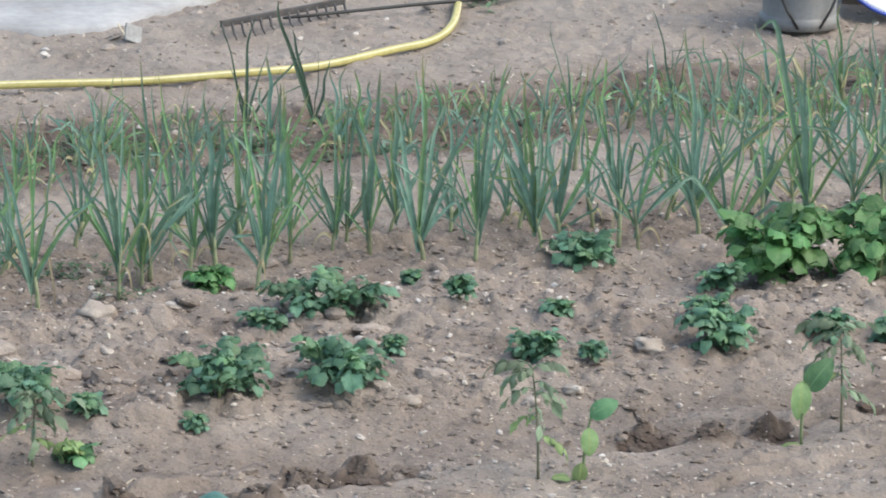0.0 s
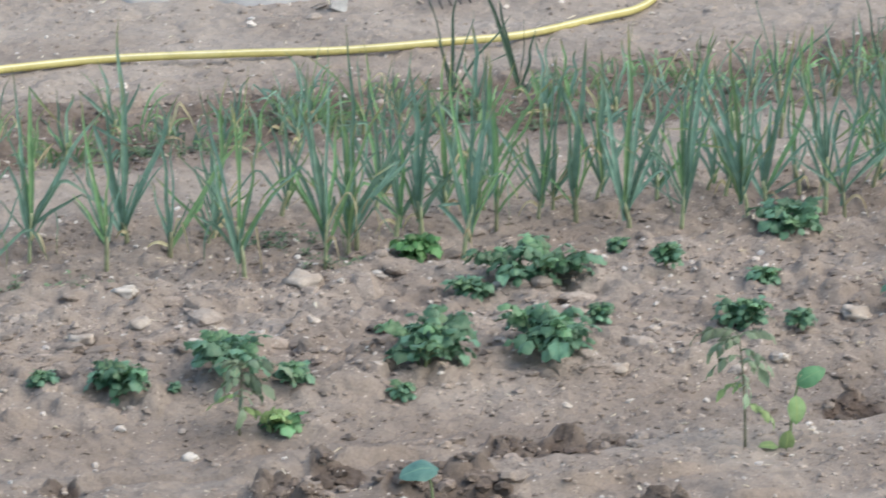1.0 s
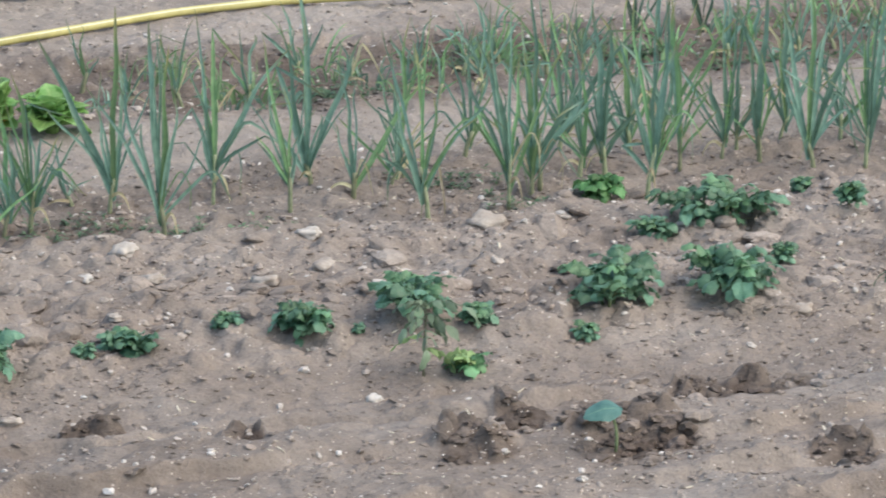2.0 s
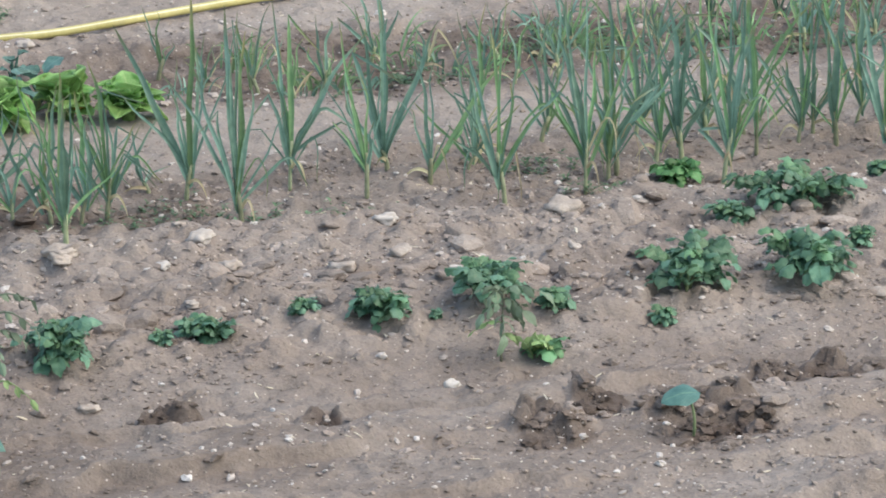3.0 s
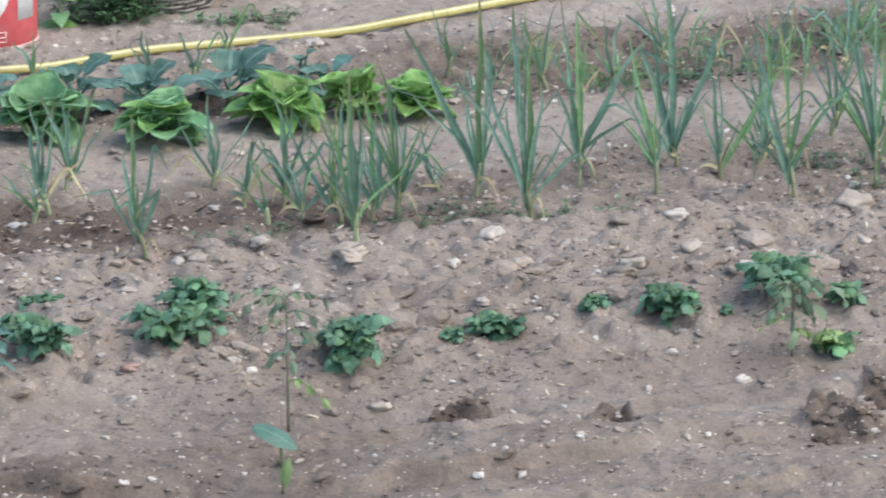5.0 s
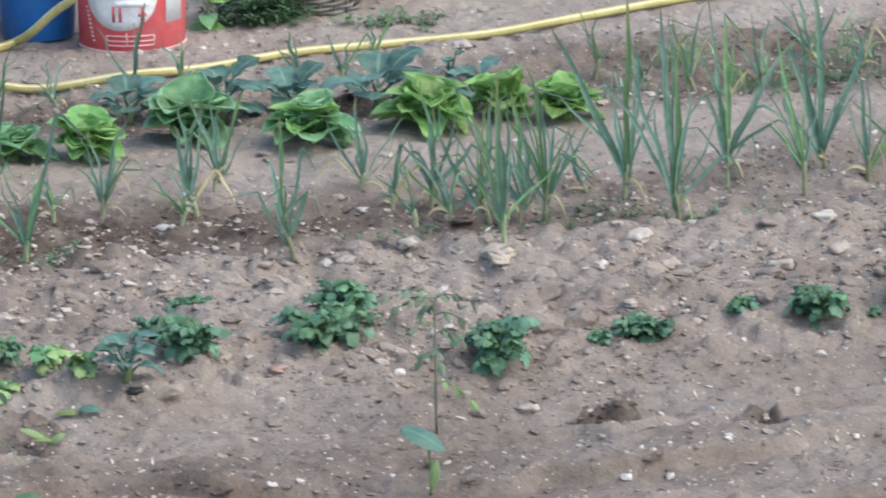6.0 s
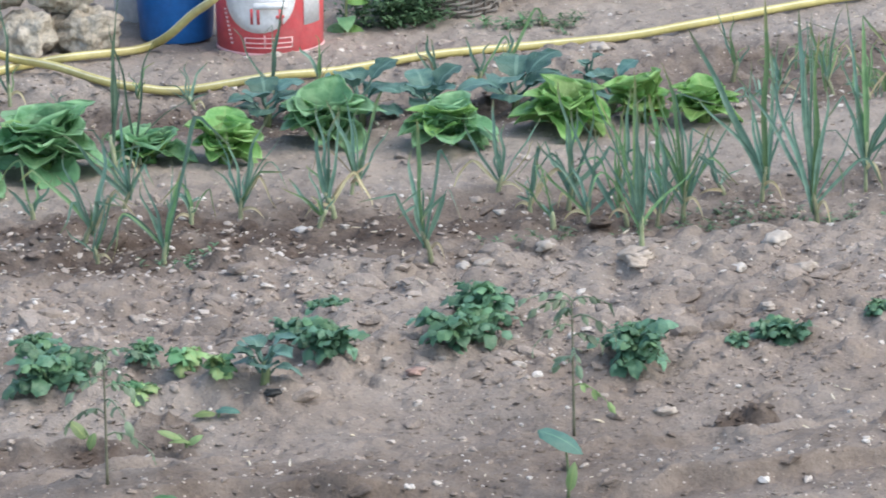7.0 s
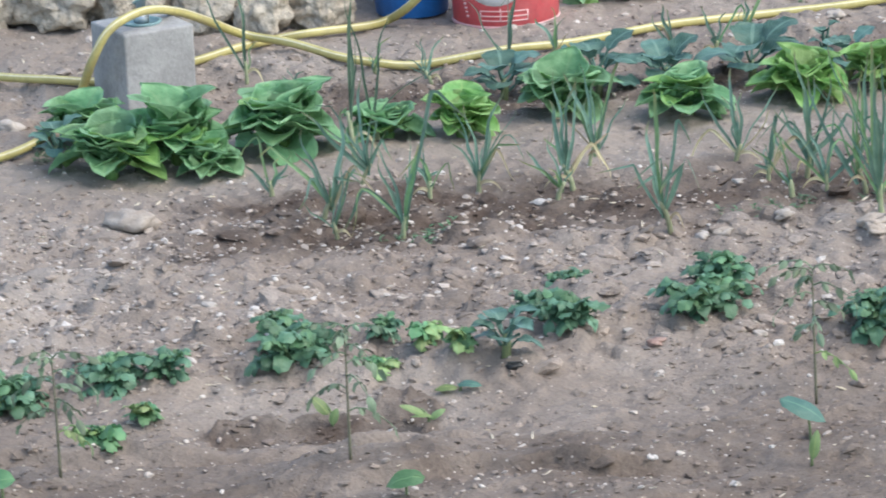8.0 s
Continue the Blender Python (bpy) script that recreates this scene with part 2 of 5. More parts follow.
def ground_z(x, y):
    x, y = np.asarray(x, float), np.asarray(y, float)
    near = np.clip((3.6 - np.abs(x)) / 0.6, 0, 1) * np.clip((y - 13.5) / 0.8, 0, 1) * np.clip((22.0 - y) / 0.8, 0, 1)
    v = across(x, y) + 0.035 * bumps(x, y, 0.33, 3) + 0.02 * bumps(x, y, 0.12, 4)
    z = np.interp(v, [p[0] for p in SECTION], [p[1] for p in SECTION])
    rough = 0.25 + 0.75 * band(v, -1.35, -0.28, 0.15) + 0.5 * band(v, -0.25, 0.4, 0.2) + 0.5 * band(v, 1.05, 1.7, 0.2)
    clod = np.maximum(0, bumps(x, y, 0.085, 11)) ** 2 * 0.014 + np.maximum(0, bumps(x, y, 0.05, 12)) ** 2 * 0.01
    z = z + 0.012 * bumps(x, y, 0.28, 5) + 0.007 * bumps(x, y, 0.13, 6) + rough * (clod + 0.008 * bumps(x, y, 0.06, 7)
        + 0.004 * bumps(x, y, 0.03, 8)) + 0.002 * bumps(x, y, 0.034, 9) + 0.0015 * bumps(x, y, 0.02, 10)
    z = z + rough * (0.026 * lumps(x, y, 0.15, 45) + 0.019 * lumps(x, y, 0.085, 41) + 0.012 * lumps(x, y, 0.05, 51)) + 0.006 * lumps(x, y, 0.07, 61) + 0.006 * lumps(x, y, 0.035, 62)
    turn = np.mod(v / 0.3 + 0.35 * bumps(x, y, 0.5, 81) + 0.12 * bumps(x, y, 0.1, 83), 1)
    z = z + 0.036 * band(v, -3.6, -1.6, 0.12) * np.where(turn < 0.1, turn / 0.1, (1 - turn) / 0.9) * np.clip(0.7 + 0.9 * bumps(x, y, 0.35, 82), 0, 1.3)
    broken, dent, dint = lumps(x, y, 0.055, 91), 0.3 * bumps(x, y, 0.07, 21), 0.2 * bumps(x, y, 0.03, 22)
    clean = np.interp(across(x, y), [p[0] for p in SECTION], [p[1] for p in SECTION])
    for hx, hy, r, deep in HOLES + FURROW:
        d = np.hypot(x - hx, (y - hy) * 0.85) / r + dent + dint
        z = z + (clean - z) * 0.6 * np.clip(2.2 - d, 0, 1)
        pit, bank = np.clip((1.1 - d) / 0.25, 0, 1), np.clip((y - hy) / r * 1.4 + 0.1, 0, 1) * np.clip((1.3 - d) / 0.3, 0, 1)
        z = z - 0.35 * deep * pit * pit * (3 - 2 * pit) + 0.5 * deep * broken * pit + deep * (0.55 + 0.6 * broken) * bank
    for hx, hy, r, tall in CLUMPS:
        d = np.hypot(x - hx, (y - hy) * 0.8) / r + dent + dint
        z = z + tall * np.clip(1.25 - d, 0, 1) ** 0.7 * (0.6 + 0.8 * broken)
    return z * near


def dustiness(x, y):
    """Pale, trodden, dry strips: the walk behind the beds and the one between the rows."""
    v = across(x, y) + 0.05 * bumps(x, y, 0.3, 71) + 0.03 * bumps(x, y, 0.1, 72)
    return np.clip((band(v, 1.78 - 0.25 * np.clip((-0.5 - x) / 0.4, 0, 1), 2.9, 0.25) + 0.75 * band(v, 0.5, 0.92, 0.2) + 0.9 * band(v, -1.0, 1.0, 0.3) * np.clip((-1.9 - x) / 0.35, 0, 1)) * (0.75 + 0.4 * bumps(x, y, 0.25, 73)), 0, 1)


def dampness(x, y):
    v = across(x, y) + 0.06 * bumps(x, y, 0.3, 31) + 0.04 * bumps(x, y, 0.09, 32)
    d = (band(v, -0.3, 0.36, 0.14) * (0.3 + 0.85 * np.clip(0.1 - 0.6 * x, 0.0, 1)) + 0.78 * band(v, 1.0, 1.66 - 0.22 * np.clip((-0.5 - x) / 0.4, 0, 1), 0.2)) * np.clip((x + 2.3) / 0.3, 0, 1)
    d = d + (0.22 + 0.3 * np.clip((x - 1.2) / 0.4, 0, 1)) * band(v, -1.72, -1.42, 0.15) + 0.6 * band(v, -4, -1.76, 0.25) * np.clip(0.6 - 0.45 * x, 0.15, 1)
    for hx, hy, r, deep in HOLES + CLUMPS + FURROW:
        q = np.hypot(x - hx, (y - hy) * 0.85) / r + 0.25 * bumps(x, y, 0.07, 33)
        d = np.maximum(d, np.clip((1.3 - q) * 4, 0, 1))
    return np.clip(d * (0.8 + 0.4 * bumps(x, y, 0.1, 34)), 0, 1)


# ---- shaping ----
class Shape:
    """Collects vertices, faces and a leaf chart (across, along), and turns into one mesh."""

    def __init__(self):
        self.v, self.f, self.uv = [], [], []

    def grid(self, rows, chart=None, close=False):
        """Rows of points, each row as long as the others."""
        start, n = len(self.v), len(rows[0])
        for i, row in enumerate(rows):
            for j, p in enumerate(row):
                self.v.append(tuple(p))
                self.uv.append((j / max(1, n - 1), i / max(1, len(rows) - 1)))
        for i in range(len(rows) - 1):
            for j in range(n if close else n - 1):
                k = (j + 1) % n
                self.f.append((start + i * n + j, start + i * n + k, start + (i + 1) * n + k, start + (i + 1) * n + j))
        return start

    def tube(self, points, radii, n=8, cap=True):
        points = [Vector(p) for p in points]
        if not hasattr(radii, "__len__"):
            radii = [radii] * len(points)
        side = None
        rows = []
        for i, p in enumerate(points):
            t = (points[min(i + 1, len(points) - 1)] - points[max(i - 1, 0)]).normalized()
            if side is None:
                side = t.cross(Vector((0.31, 0.9, 0.29))).normalized()
            side = (side - t * side.dot(t)).normalized()
            up = t.cross(side)
            rows.append([p + (side * math.cos(a) + up * math.sin(a)) * radii[i] for a in (2 * math.pi * k / n for k in range(n))])
        start = self.grid(rows, close=True)
        if cap:
            self.f.append(tuple(start + k for k in reversed(range(n))))
            self.f.append(tuple(start + (len(rows) - 1) * n + k for k in range(n)))

    def turned(self, profile, n=32, at=(0, 0, 0), wob=0.0, cap=True):
        """A turned body from (radius, height) pairs."""
        rows = [[(at[0] + r * math.cos(a), at[1] + r * math.sin(a), at[2] + z) for a in (2 * math.pi * k / n for k in range(n))] for r, z in profile]
        start = self.grid(rows, close=True)
        if cap:
            self.f.append(tuple(start + k for k in reversed(range(n))))

    def box(self, size, m=Matrix(), bevel=0.0):
        bm = bmesh.new()
        bmesh.ops.create_cube(bm, size=1)
        for v in bm.verts:
            v.co = Vector((v.co.x * size[0], v.co.y * size[1], v.co.z * size[2]))
        if bevel:
            bmesh.ops.bevel(bm, geom=bm.edges[:], offset=bevel, segments=2, affect="EDGES", profile=0.7)
        start = len(self.v)
        bm.verts.ensure_lookup_table()
        for v in bm.verts:
            self.v.append(tuple(m @ v.co))
            self.uv.append((0.5, 0.5))
        for f in bm.faces:
            self.f.append(tuple(start + v.index for v in f.verts))
        bm.free()

    def lump(self, size, seed, detail=2, rough=0.25, at=(0, 0, 0), freq=1.6):
        """A worn stone: a ball pushed in and out and squared off."""
        bm = bmesh.new()
        bmesh.ops.create_icosphere(bm, subdivisions=detail, radius=1)
        start = len(self.v)
        shift = Vector((seed * 3.7, seed * 1.3, seed * 7.1))
        for v in bm.verts:
            d = v.co.normalized()
            k = 1 + rough * noise.noise(d * freq + shift) + 0.4 * rough * noise.noise(d * freq * 2.7 + shift)
            flat = max(abs(d.x), abs(d.y), abs(d.z)) ** -0.35
            self.v.append((at[0] + d.x * k * flat * size[0], at[1] + d.y * k * flat * size[1], at[2] + d.z * k * flat * size[2]))
            self.uv.append((0.5, 0.5))
        for f in bm.faces:
            self.f.append(tuple(start + v.index for v in f.verts))
        bm.free()

    def mesh(self, name, material, smooth=True):
        me = bpy.data.meshes.new(name)
        me.from_pydata(self.v, [], self.f)
        me.materials.append(material)
        if smooth:
            me.polygons.foreach_set("use_smooth", [True] * len(me.polygons))
        chart = me.uv_layers.new(name="chart")
        at = np.zeros(len(me.loops), int)
        me.loops.foreach_get("vertex_index", at)
        chart.data.foreach_set("uv", np.array(self.uv, float)[at].ravel())
        return me


def part(name, shape, material, parent, label="", smooth=True):
    ob = new(name, shape.mesh(name, material, smooth))
    ob.parent = parent
    return tagged(ob, label)


def thing(name, x, y, z, label, category, group="", turn=0.0):
    ob = new(name)
    ob.empty_display_size = 0.05
    ob.matrix_basis = pose(x, y, z, 0, 0, turn)
    return tagged(ob, label, category, group)


def settle(x, y):
    """The ground's height at places, read off its mesh."""
    x, y = np.asarray(x, float), np.asarray(y, float)
    i = np.clip(np.searchsorted(GROUND_Y, y) - 1, 0, len(GROUND_Y) - 2)
    j = np.clip(np.searchsorted(GROUND_X, x) - 1, 0, len(GROUND_X) - 2)
    fy, fx = (y - GROUND_Y[i]) / (GROUND_Y[i + 1] - GROUND_Y[i]), (x - GROUND_X[j]) / (GROUND_X[j + 1] - GROUND_X[j])
    return (GROUND_Z[i, j] * (1 - fx) + GROUND_Z[i, j + 1] * fx) * (1 - fy) + (GROUND_Z[i + 1, j] * (1 - fx) + GROUND_Z[i + 1, j + 1] * fx) * fy


def height(x, y):
    return float(settle(x, y))


def bend(p0, p1, p2, n):
    p0, p1, p2 = Vector(p0), Vector(p1), Vector(p2)
    return [p0 * (1 - s) ** 2 + p1 * 2 * s * (1 - s) + p2 * s * s for s in (i / n for i in range(n + 1))]


def blade(shape, line, wide, facing, rng, fold=0.35, taper=0.75, start=0.55, wave=0.0):
    """A strap leaf along a line: folded at the keel, tapering to its tip."""
    n = len(line) - 1
    rows = []
    for i, p in enumerate(line):
        s = i / n
        t = (line[min(i + 1, n)] - line[max(i - 1, 0)]).normalized()
        side = t.cross(facing)
        side = side.normalized() if side.length > 1e-4 else Vector((1, 0, 0))
        out = side.cross(t)
        w = wide * (start + (1 - start) * min(1, s / 0.3)) * max(0.04, (1 - s) ** taper) * 0.5
        k = w * fold
        twist = wave * math.sin(s * 7 + wide * 900)
        rows.append([p - side * w + out * (k + twist * w), p - side * w * 0.5 + out * k * 0.35, p, p + side * w * 0.5 + out * k * 0.35, p + side * w + out * (k - twist * w)])
    shape.grid(rows)


def oval_leaf(shape, base, way, up, long, wide, rng, cup=0.15, droop=0.2, ruffle=0.0, point=1.4, cuts=5, across_cuts=5, widest=0.42, blister=0.0, waves=1.0):
    """A broad leaf from its base along a way: bowed down, cupped, with a wavy rim."""
    way, up = Vector(way).normalized(), Vector(up)
    side = way.cross(up).normalized()
    up = side.cross(way).normalized()
    ph, ph2 = rng.uniform(0, 6.28), rng.uniform(0, 6.28)
    rows = []
    for i in range(cuts + 1):
        s = i / cuts
        w = wide * 0.5 * max(0.03, (math.sin(math.pi * min(1, (s ** (math.log(0.5) / math.log(widest))))) ** (1 / point)))
        mid = Vector(base) + way * long * (s - 0.12 * droop * s * s) + up * long * (0.25 * s - (0.25 + droop) * s * s)
        row = []
        for j in range(across_cuts):
            c = 2 * j / (across_cuts - 1) - 1
            wob = ruffle * wide * (math.sin(ph + (s * 11 + c * 2) * waves) * 0.55 + math.sin(ph2 + (s * 23 - c * 3) * waves) * 0.3) * max(abs(c) ** 1.5, s ** 4 * (ruffle > 0.09))
            if blister:
                wob += blister * wide * (0.6 * noise.noise(Vector((s * 4.5 + ph, c * 2.2, ph2))) + 0.5 * noise.noise(Vector((s * 10 + ph, c * 5, ph2))))
            row.append(mid + side * w * c * (1 + 0.06 * math.sin(s * 19 + ph) * (ruffle > 0.05)) + up * (cup * w * c * c + wob))
        rows.append(row)
    shape.grid(rows)


def feather_leaf(shape, base, way, up, long, leaflets, size, rng, droop=0.5, limp=0.3, ruffle=0.1, slim=0.62, point=1.7):
    """A leaf of many leaflets on one rib: potato and tomato."""
    way, up = Vector(way).normalized(), Vector(up)
    side = way.cross(up).normalized()
    up = side.cross(way).normalized()
    line = [Vector(base) + way * long * s + up * long * (0.35 * s - (0.35 + droop * 0.5) * s * s) for s in (0, 0.25, 0.5, 0.75, 1)]
    shape.tube(line, [0.0022, 0.002, 0.0017, 0.0014, 0.001], 4, False)
    for k in range(leaflets):
        last = k == leaflets - 1
        s = 0.32 + 0.68 * (k // 2) / max(1, (leaflets - 1) // 2) if not last else 1.0
        i = min(3, int(s * 4))
        p = line[i].lerp(line[i + 1], s * 4 - i)
        t = (line[i + 1] - line[i]).normalized()
        hand = 0 if last else (1 if k % 2 else -1)
        d = (t * (1.0 if last else 0.5) + side * hand * 0.95 + up * rng.uniform(-limp, 0.15)).normalized()
        big = size * (1.08 if last else 0.62 + 0.42 * s) * rng.uniform(0.85, 1.15)
        oval_leaf(shape, p, d, up + side * rng.uniform(-0.3, 0.3), big, big * slim * rng.uniform(0.9, 1.1), rng, rng.uniform(-0.6, 0.2), rng.uniform(0.1, 0.6), ruffle, point, 5, 5, 0.45)


# ---- kinds of plant ----
def leek(x, y, shank, tips, group, seed, scale=1.0, dark=False):
    """An onion-like plant: pale shank, a fan of strap leaves that end at the tips (cm from its foot); a third number marks a leaf that hangs over."""
    rng = random.Random(seed)
    root = thing("leek", x, y, height(x, y) - 0.006, "", "leek", group)
    sh = Shape()
    top = max(0.02, shank / 100)
    r = 0.005 * scale * rng.uniform(0.8, 1.2)
    tilt = rng.uniform(-0.025, 0.025)
    leanx = tilt + sum(t[0] for t in tips) / len(tips) / 100 * 0.12
    sh.tube([(leanx * s * s, 0, top * 1.15 * s) for s in (0, 0.12, 0.4, 0.75, 1)], [r * 0.9, r * 1.15, r, r * 1.05, r * 0.8], 9)
    part("shank", sh, SHANK, root)
    old = 0
    tall = max(t[1] for t in tips)
    more = []
    hand = rng.choice((-1, 1))
    for k in range(1 if dark else rng.randint(3, 5) if tall > 24 else rng.randint(2, 4) if scale > 1 else rng.randint(1, 2)):
        hand = -hand
        dz = tall * rng.uniform(0.35, 0.9)
        more.append((hand * rng.uniform(0.08, 0.75) * min(dz, 26), dz))
    for k in range(rng.choice((0, 1, 1, 2, 2)) if tall > 24 and not dark else rng.choice((0, 0, 1)) if not dark else 0):
        more.append((rng.choice((-1, 1)) * rng.uniform(5, 9 + tall * 0.2), shank + rng.uniform(-4, 8), 1))
    for k, tip in enumerate(list(tips) + more):
        dx, dz = tip[0] / 100, tip[1] / 100
        droop = len(tip) > 2
        from_z = top * rng.uniform(0.5, 1.1)
        dy = rng.uniform(-0.05, 0.05) + rng.uniform(-0.4, 0.4) * abs(dx)
        p0, p2 = Vector((leanx * 0.7, 0, from_z * 0.8)), Vector((dx, dy, dz))
        if droop:
            knee = Vector((dx * rng.uniform(0.4, 0.7), dy * 0.5, max(from_z, dz) + (rng.uniform(0.03, 0.06) + 0.22 * abs(dx)) * (0.35 if dz > 0.3 else 1)))
            s1 = rng.uniform(0.5, 0.62)
            line = []
            for i in range(13):
                s = i / 12
                q = p0.lerp(knee, s / s1) if s < s1 else knee.lerp(p2, (s - s1) / (1 - s1))
                line.append(q + Vector((0, 0, 0.012 * math.sin(math.pi * s))))
            line = [line[0]] + [(line[i - 1] + line[i] * 2 + line[i + 1]) / 4 for i in range(1, 12)] + [line[12]]
        else:
            mid = p0.lerp(p2, 0.5) + Vector((-dx * rng.uniform(-0.12, 0.25), 0, rng.uniform(-0.01, 0.015)))
            line = bend(p0, mid, p2, 12)
            if dz > 0.14 and rng.random() < (0.4 if k >= len(tips) else 0.1):
                crease, hand = rng.randint(7, 10), rng.choice((-1, 1))
                fall = Vector((hand * rng.uniform(0.4, 1.0), rng.uniform(-0.4, 0.1), -rng.uniform(-0.1, 0.9))).normalized()
                reach = (line[12] - line[crease]).length
                for i in range(crease + 1, 13):
                    line[i] = line[crease] + fall * reach * (i - crease) / (12 - crease)
        for i in range(3, 13):
            line[i] = line[i] + Vector((math.sin(i * 0.5 + seed + k * 2) * 0.0034 + math.sin(i * 1.1 + k) * 0.0012, 0, 0)) * (i - 2) * 0.3
        facing = Vector((rng.uniform(-0.9, 0.9), -1, rng.uniform(-0.1, 0.35)))
        run = math.hypot(dx, dz - from_z)
        wide = scale * min(0.0175, 0.007 + 0.021 * run) * rng.choice((0.55, 0.75, 0.9, 1.05, 1.25)) * (0.8 if dark else 1)
        leaf = Shape()
        blade(leaf, line, wide, facing, rng, 0.5, rng.uniform(0.35, 0.65), 0.6, 0.35)
        withered = droop and dz < 0.1 and rng.random() < 0.35
        part("leaf", leaf, LEEK_OLD if withered or (k >= len(tips) and dz < 0.16 and rng.random() < 0.2) else LEEK_SILHOUETTE if dark and dz > 0.16 else LEEK_GREEN if rng.random() < 0.25 else LEEK, root, "withered straw-coloured leaf" if withered else "")
        old += withered
    for k in range(rng.choice((0, 0, 1, 1))):
        leaf = Shape()
        a = rng.choice((-1, 1)) * rng.uniform(0.02, 0.07)
        blade(leaf, bend((0, 0, top * 0.5), (a * 0.6, rng.uniform(-0.03, 0.0), top * 1.1), (a, rng.uniform(-0.04, 0.02), 0.01), 8), 0.011, Vector((0.3, -1, 0.2)), rng, 0.3)
        part("leaf", leaf, LEEK_OLD, root, "withered straw-coloured leaf")
        old += 1
    size = "tall" if tall > 40 else "middling" if tall > 24 else "small"
    tagged(root, f"{size} leek with bluish strap leaves" + (", some withered," if old else "") + " in bare soil")
    return root


def potato_plant(x, y, wide, tall, seed, limp=False, lush=False):
    rng = random.Random(seed)
    wide, tall = wide / 100, tall / 100
    root = thing("potato_plant", x, y, height(x, y) - 0.004, "", "potato plant", "potato plants on the ridge")
    stems = max(1, round(wide * 16))
    heads = []
    for k in range(stems):
        a = k * 2.4 + rng.uniform(-0.4, 0.4)
        off = wide * 0.28 * math.sqrt((k + 0.3) / stems)
        foot = Vector((off * 0.45 * math.cos(a), off * 0.45 * math.sin(a), 0))
        head = Vector((off * 1.15 * math.cos(a), off * 1.1 * math.sin(a), tall * rng.uniform(0.5, 0.8) * (1 - 0.35 * k / max(1, stems))))
        st = Shape()
        st.tube(bend(foot, (foot + head) / 2 + Vector((0, 0, tall * 0.1)), head, 5), [0.004, 0.004, 0.0035, 0.003, 0.0025, 0.002], 6)
        part("stem", st, STALK, root)
        heads.append((foot, head, a))
    size = min(0.032, 0.009 + wide * 0.11) * rng.uniform(0.9, 1.2)
    leaves = max(7, round((13 + wide * 100) * (0.036 / max(0.028, size)) ** 0.7))
    if lush:
        size = size * 1.35
    if limp:
        size, leaves = size * 1.5, max(5, leaves // 2)
    for k in range(leaves):
        foot, head, a0 = heads[k % stems]
        s = 0.35 + 0.65 * ((k // stems) + 1) / (leaves // stems + 1)
        p = foot.lerp(head, min(1, s))
        a = a0 + k * 2.4 + rng.uniform(-0.5, 0.5)
        rise = 0.1 + 1.3 * s * s + rng.uniform(-0.3, 0.45)
        way = Vector((math.cos(a), math.sin(a), rise))
        top = s > 0.8
        long = min(0.1, wide * rng.uniform(0.22, 0.36)) * (0.7 if top else 1)
        leaf = Shape()
        feather_leaf(leaf, p, way, (0, 0, 1) if abs(rise) < 3 else (1, 0, 0), long, rng.choice((5, 7, 7)), size * rng.uniform(0.65, 1.3), rng, 0.55, 0.5, 0.2, 0.85, 2.0)
        part("leaf", leaf, (YELLOWED if rng.random() < 0.4 else BEAN) if limp else POTATO_LUSH if lush else POTATO_TOP if top and rng.random() < 0.6 else POTATO, root)
    kind = "large bushy" if wide > 0.19 else "young" if wide > 0.1 else "small sprouting"
    tagged(root, "limp potato plant with pale yellow-green leaves" if limp else f"{kind} potato plant with crinkled dark green leaves")
    return root


def lettuce(x, y, wide, tall, seed, pale=False):
    rng = random.Random(seed)
    wide, tall = wide / 100, tall / 100
    root = thing("lettuce", x, y, height(x, y), "", "lettuce", "lettuces along the bed")
    heart = Shape()
    heart.tube([(0, 0, -0.01), (0, 0, tall * 0.15), (0, 0, tall * 0.28)], [0.016, 0.018, 0.012], 10)
    part("stalk", heart, LETTUCE_PALE, root, "pale thick stalk")
    n = round(12 + wide * 60)
    lean = Vector((rng.uniform(-0.15, 0.15), rng.uniform(-0.15, 0.05), 0))
    for k in range(n):
        s = (k + 0.5) / n
        a = k * 2.39996 + rng.uniform(-0.5, 0.5)
        rise = radians(22 + 58 * s ** 0.8 + rng.uniform(-18, 18))
        out = Vector((math.cos(a), math.sin(a), 0))
        way = out * math.cos(rise) + Vector((0, 0, math.sin(rise))) + lean
        long = max(0.05, (wide * 0.42 * (1 - s) + tall * 0.85 * s) * rng.uniform(0.8, 1.12))
        leaf = Shape()
        oval_leaf(leaf, out * wide * 0.05 * (1 - s) + Vector((0, 0, tall * rng.uniform(0.02, 0.3))), way, Vector((0, 0, 1)) * math.cos(rise) - out * math.sin(rise),
                  long, min(long, 0.13) * rng.uniform(0.85, 1.2), rng, rng.uniform(0.35, 0.8), rng.uniform(0.3, 0.8), 0.085, 2.2, 24, 15, 0.6, 0.06, 1.7)
        part("leaf", leaf, LETTUCE_PALE if pale or rng.random() < 0.12 else LETTUCE, root)
    tagged(root, ("pale yellow-green" if pale else "bright green") + (" upright" if tall > 0.16 else " spreading") + " lettuce head with ruffled leaves in soil")
    return root


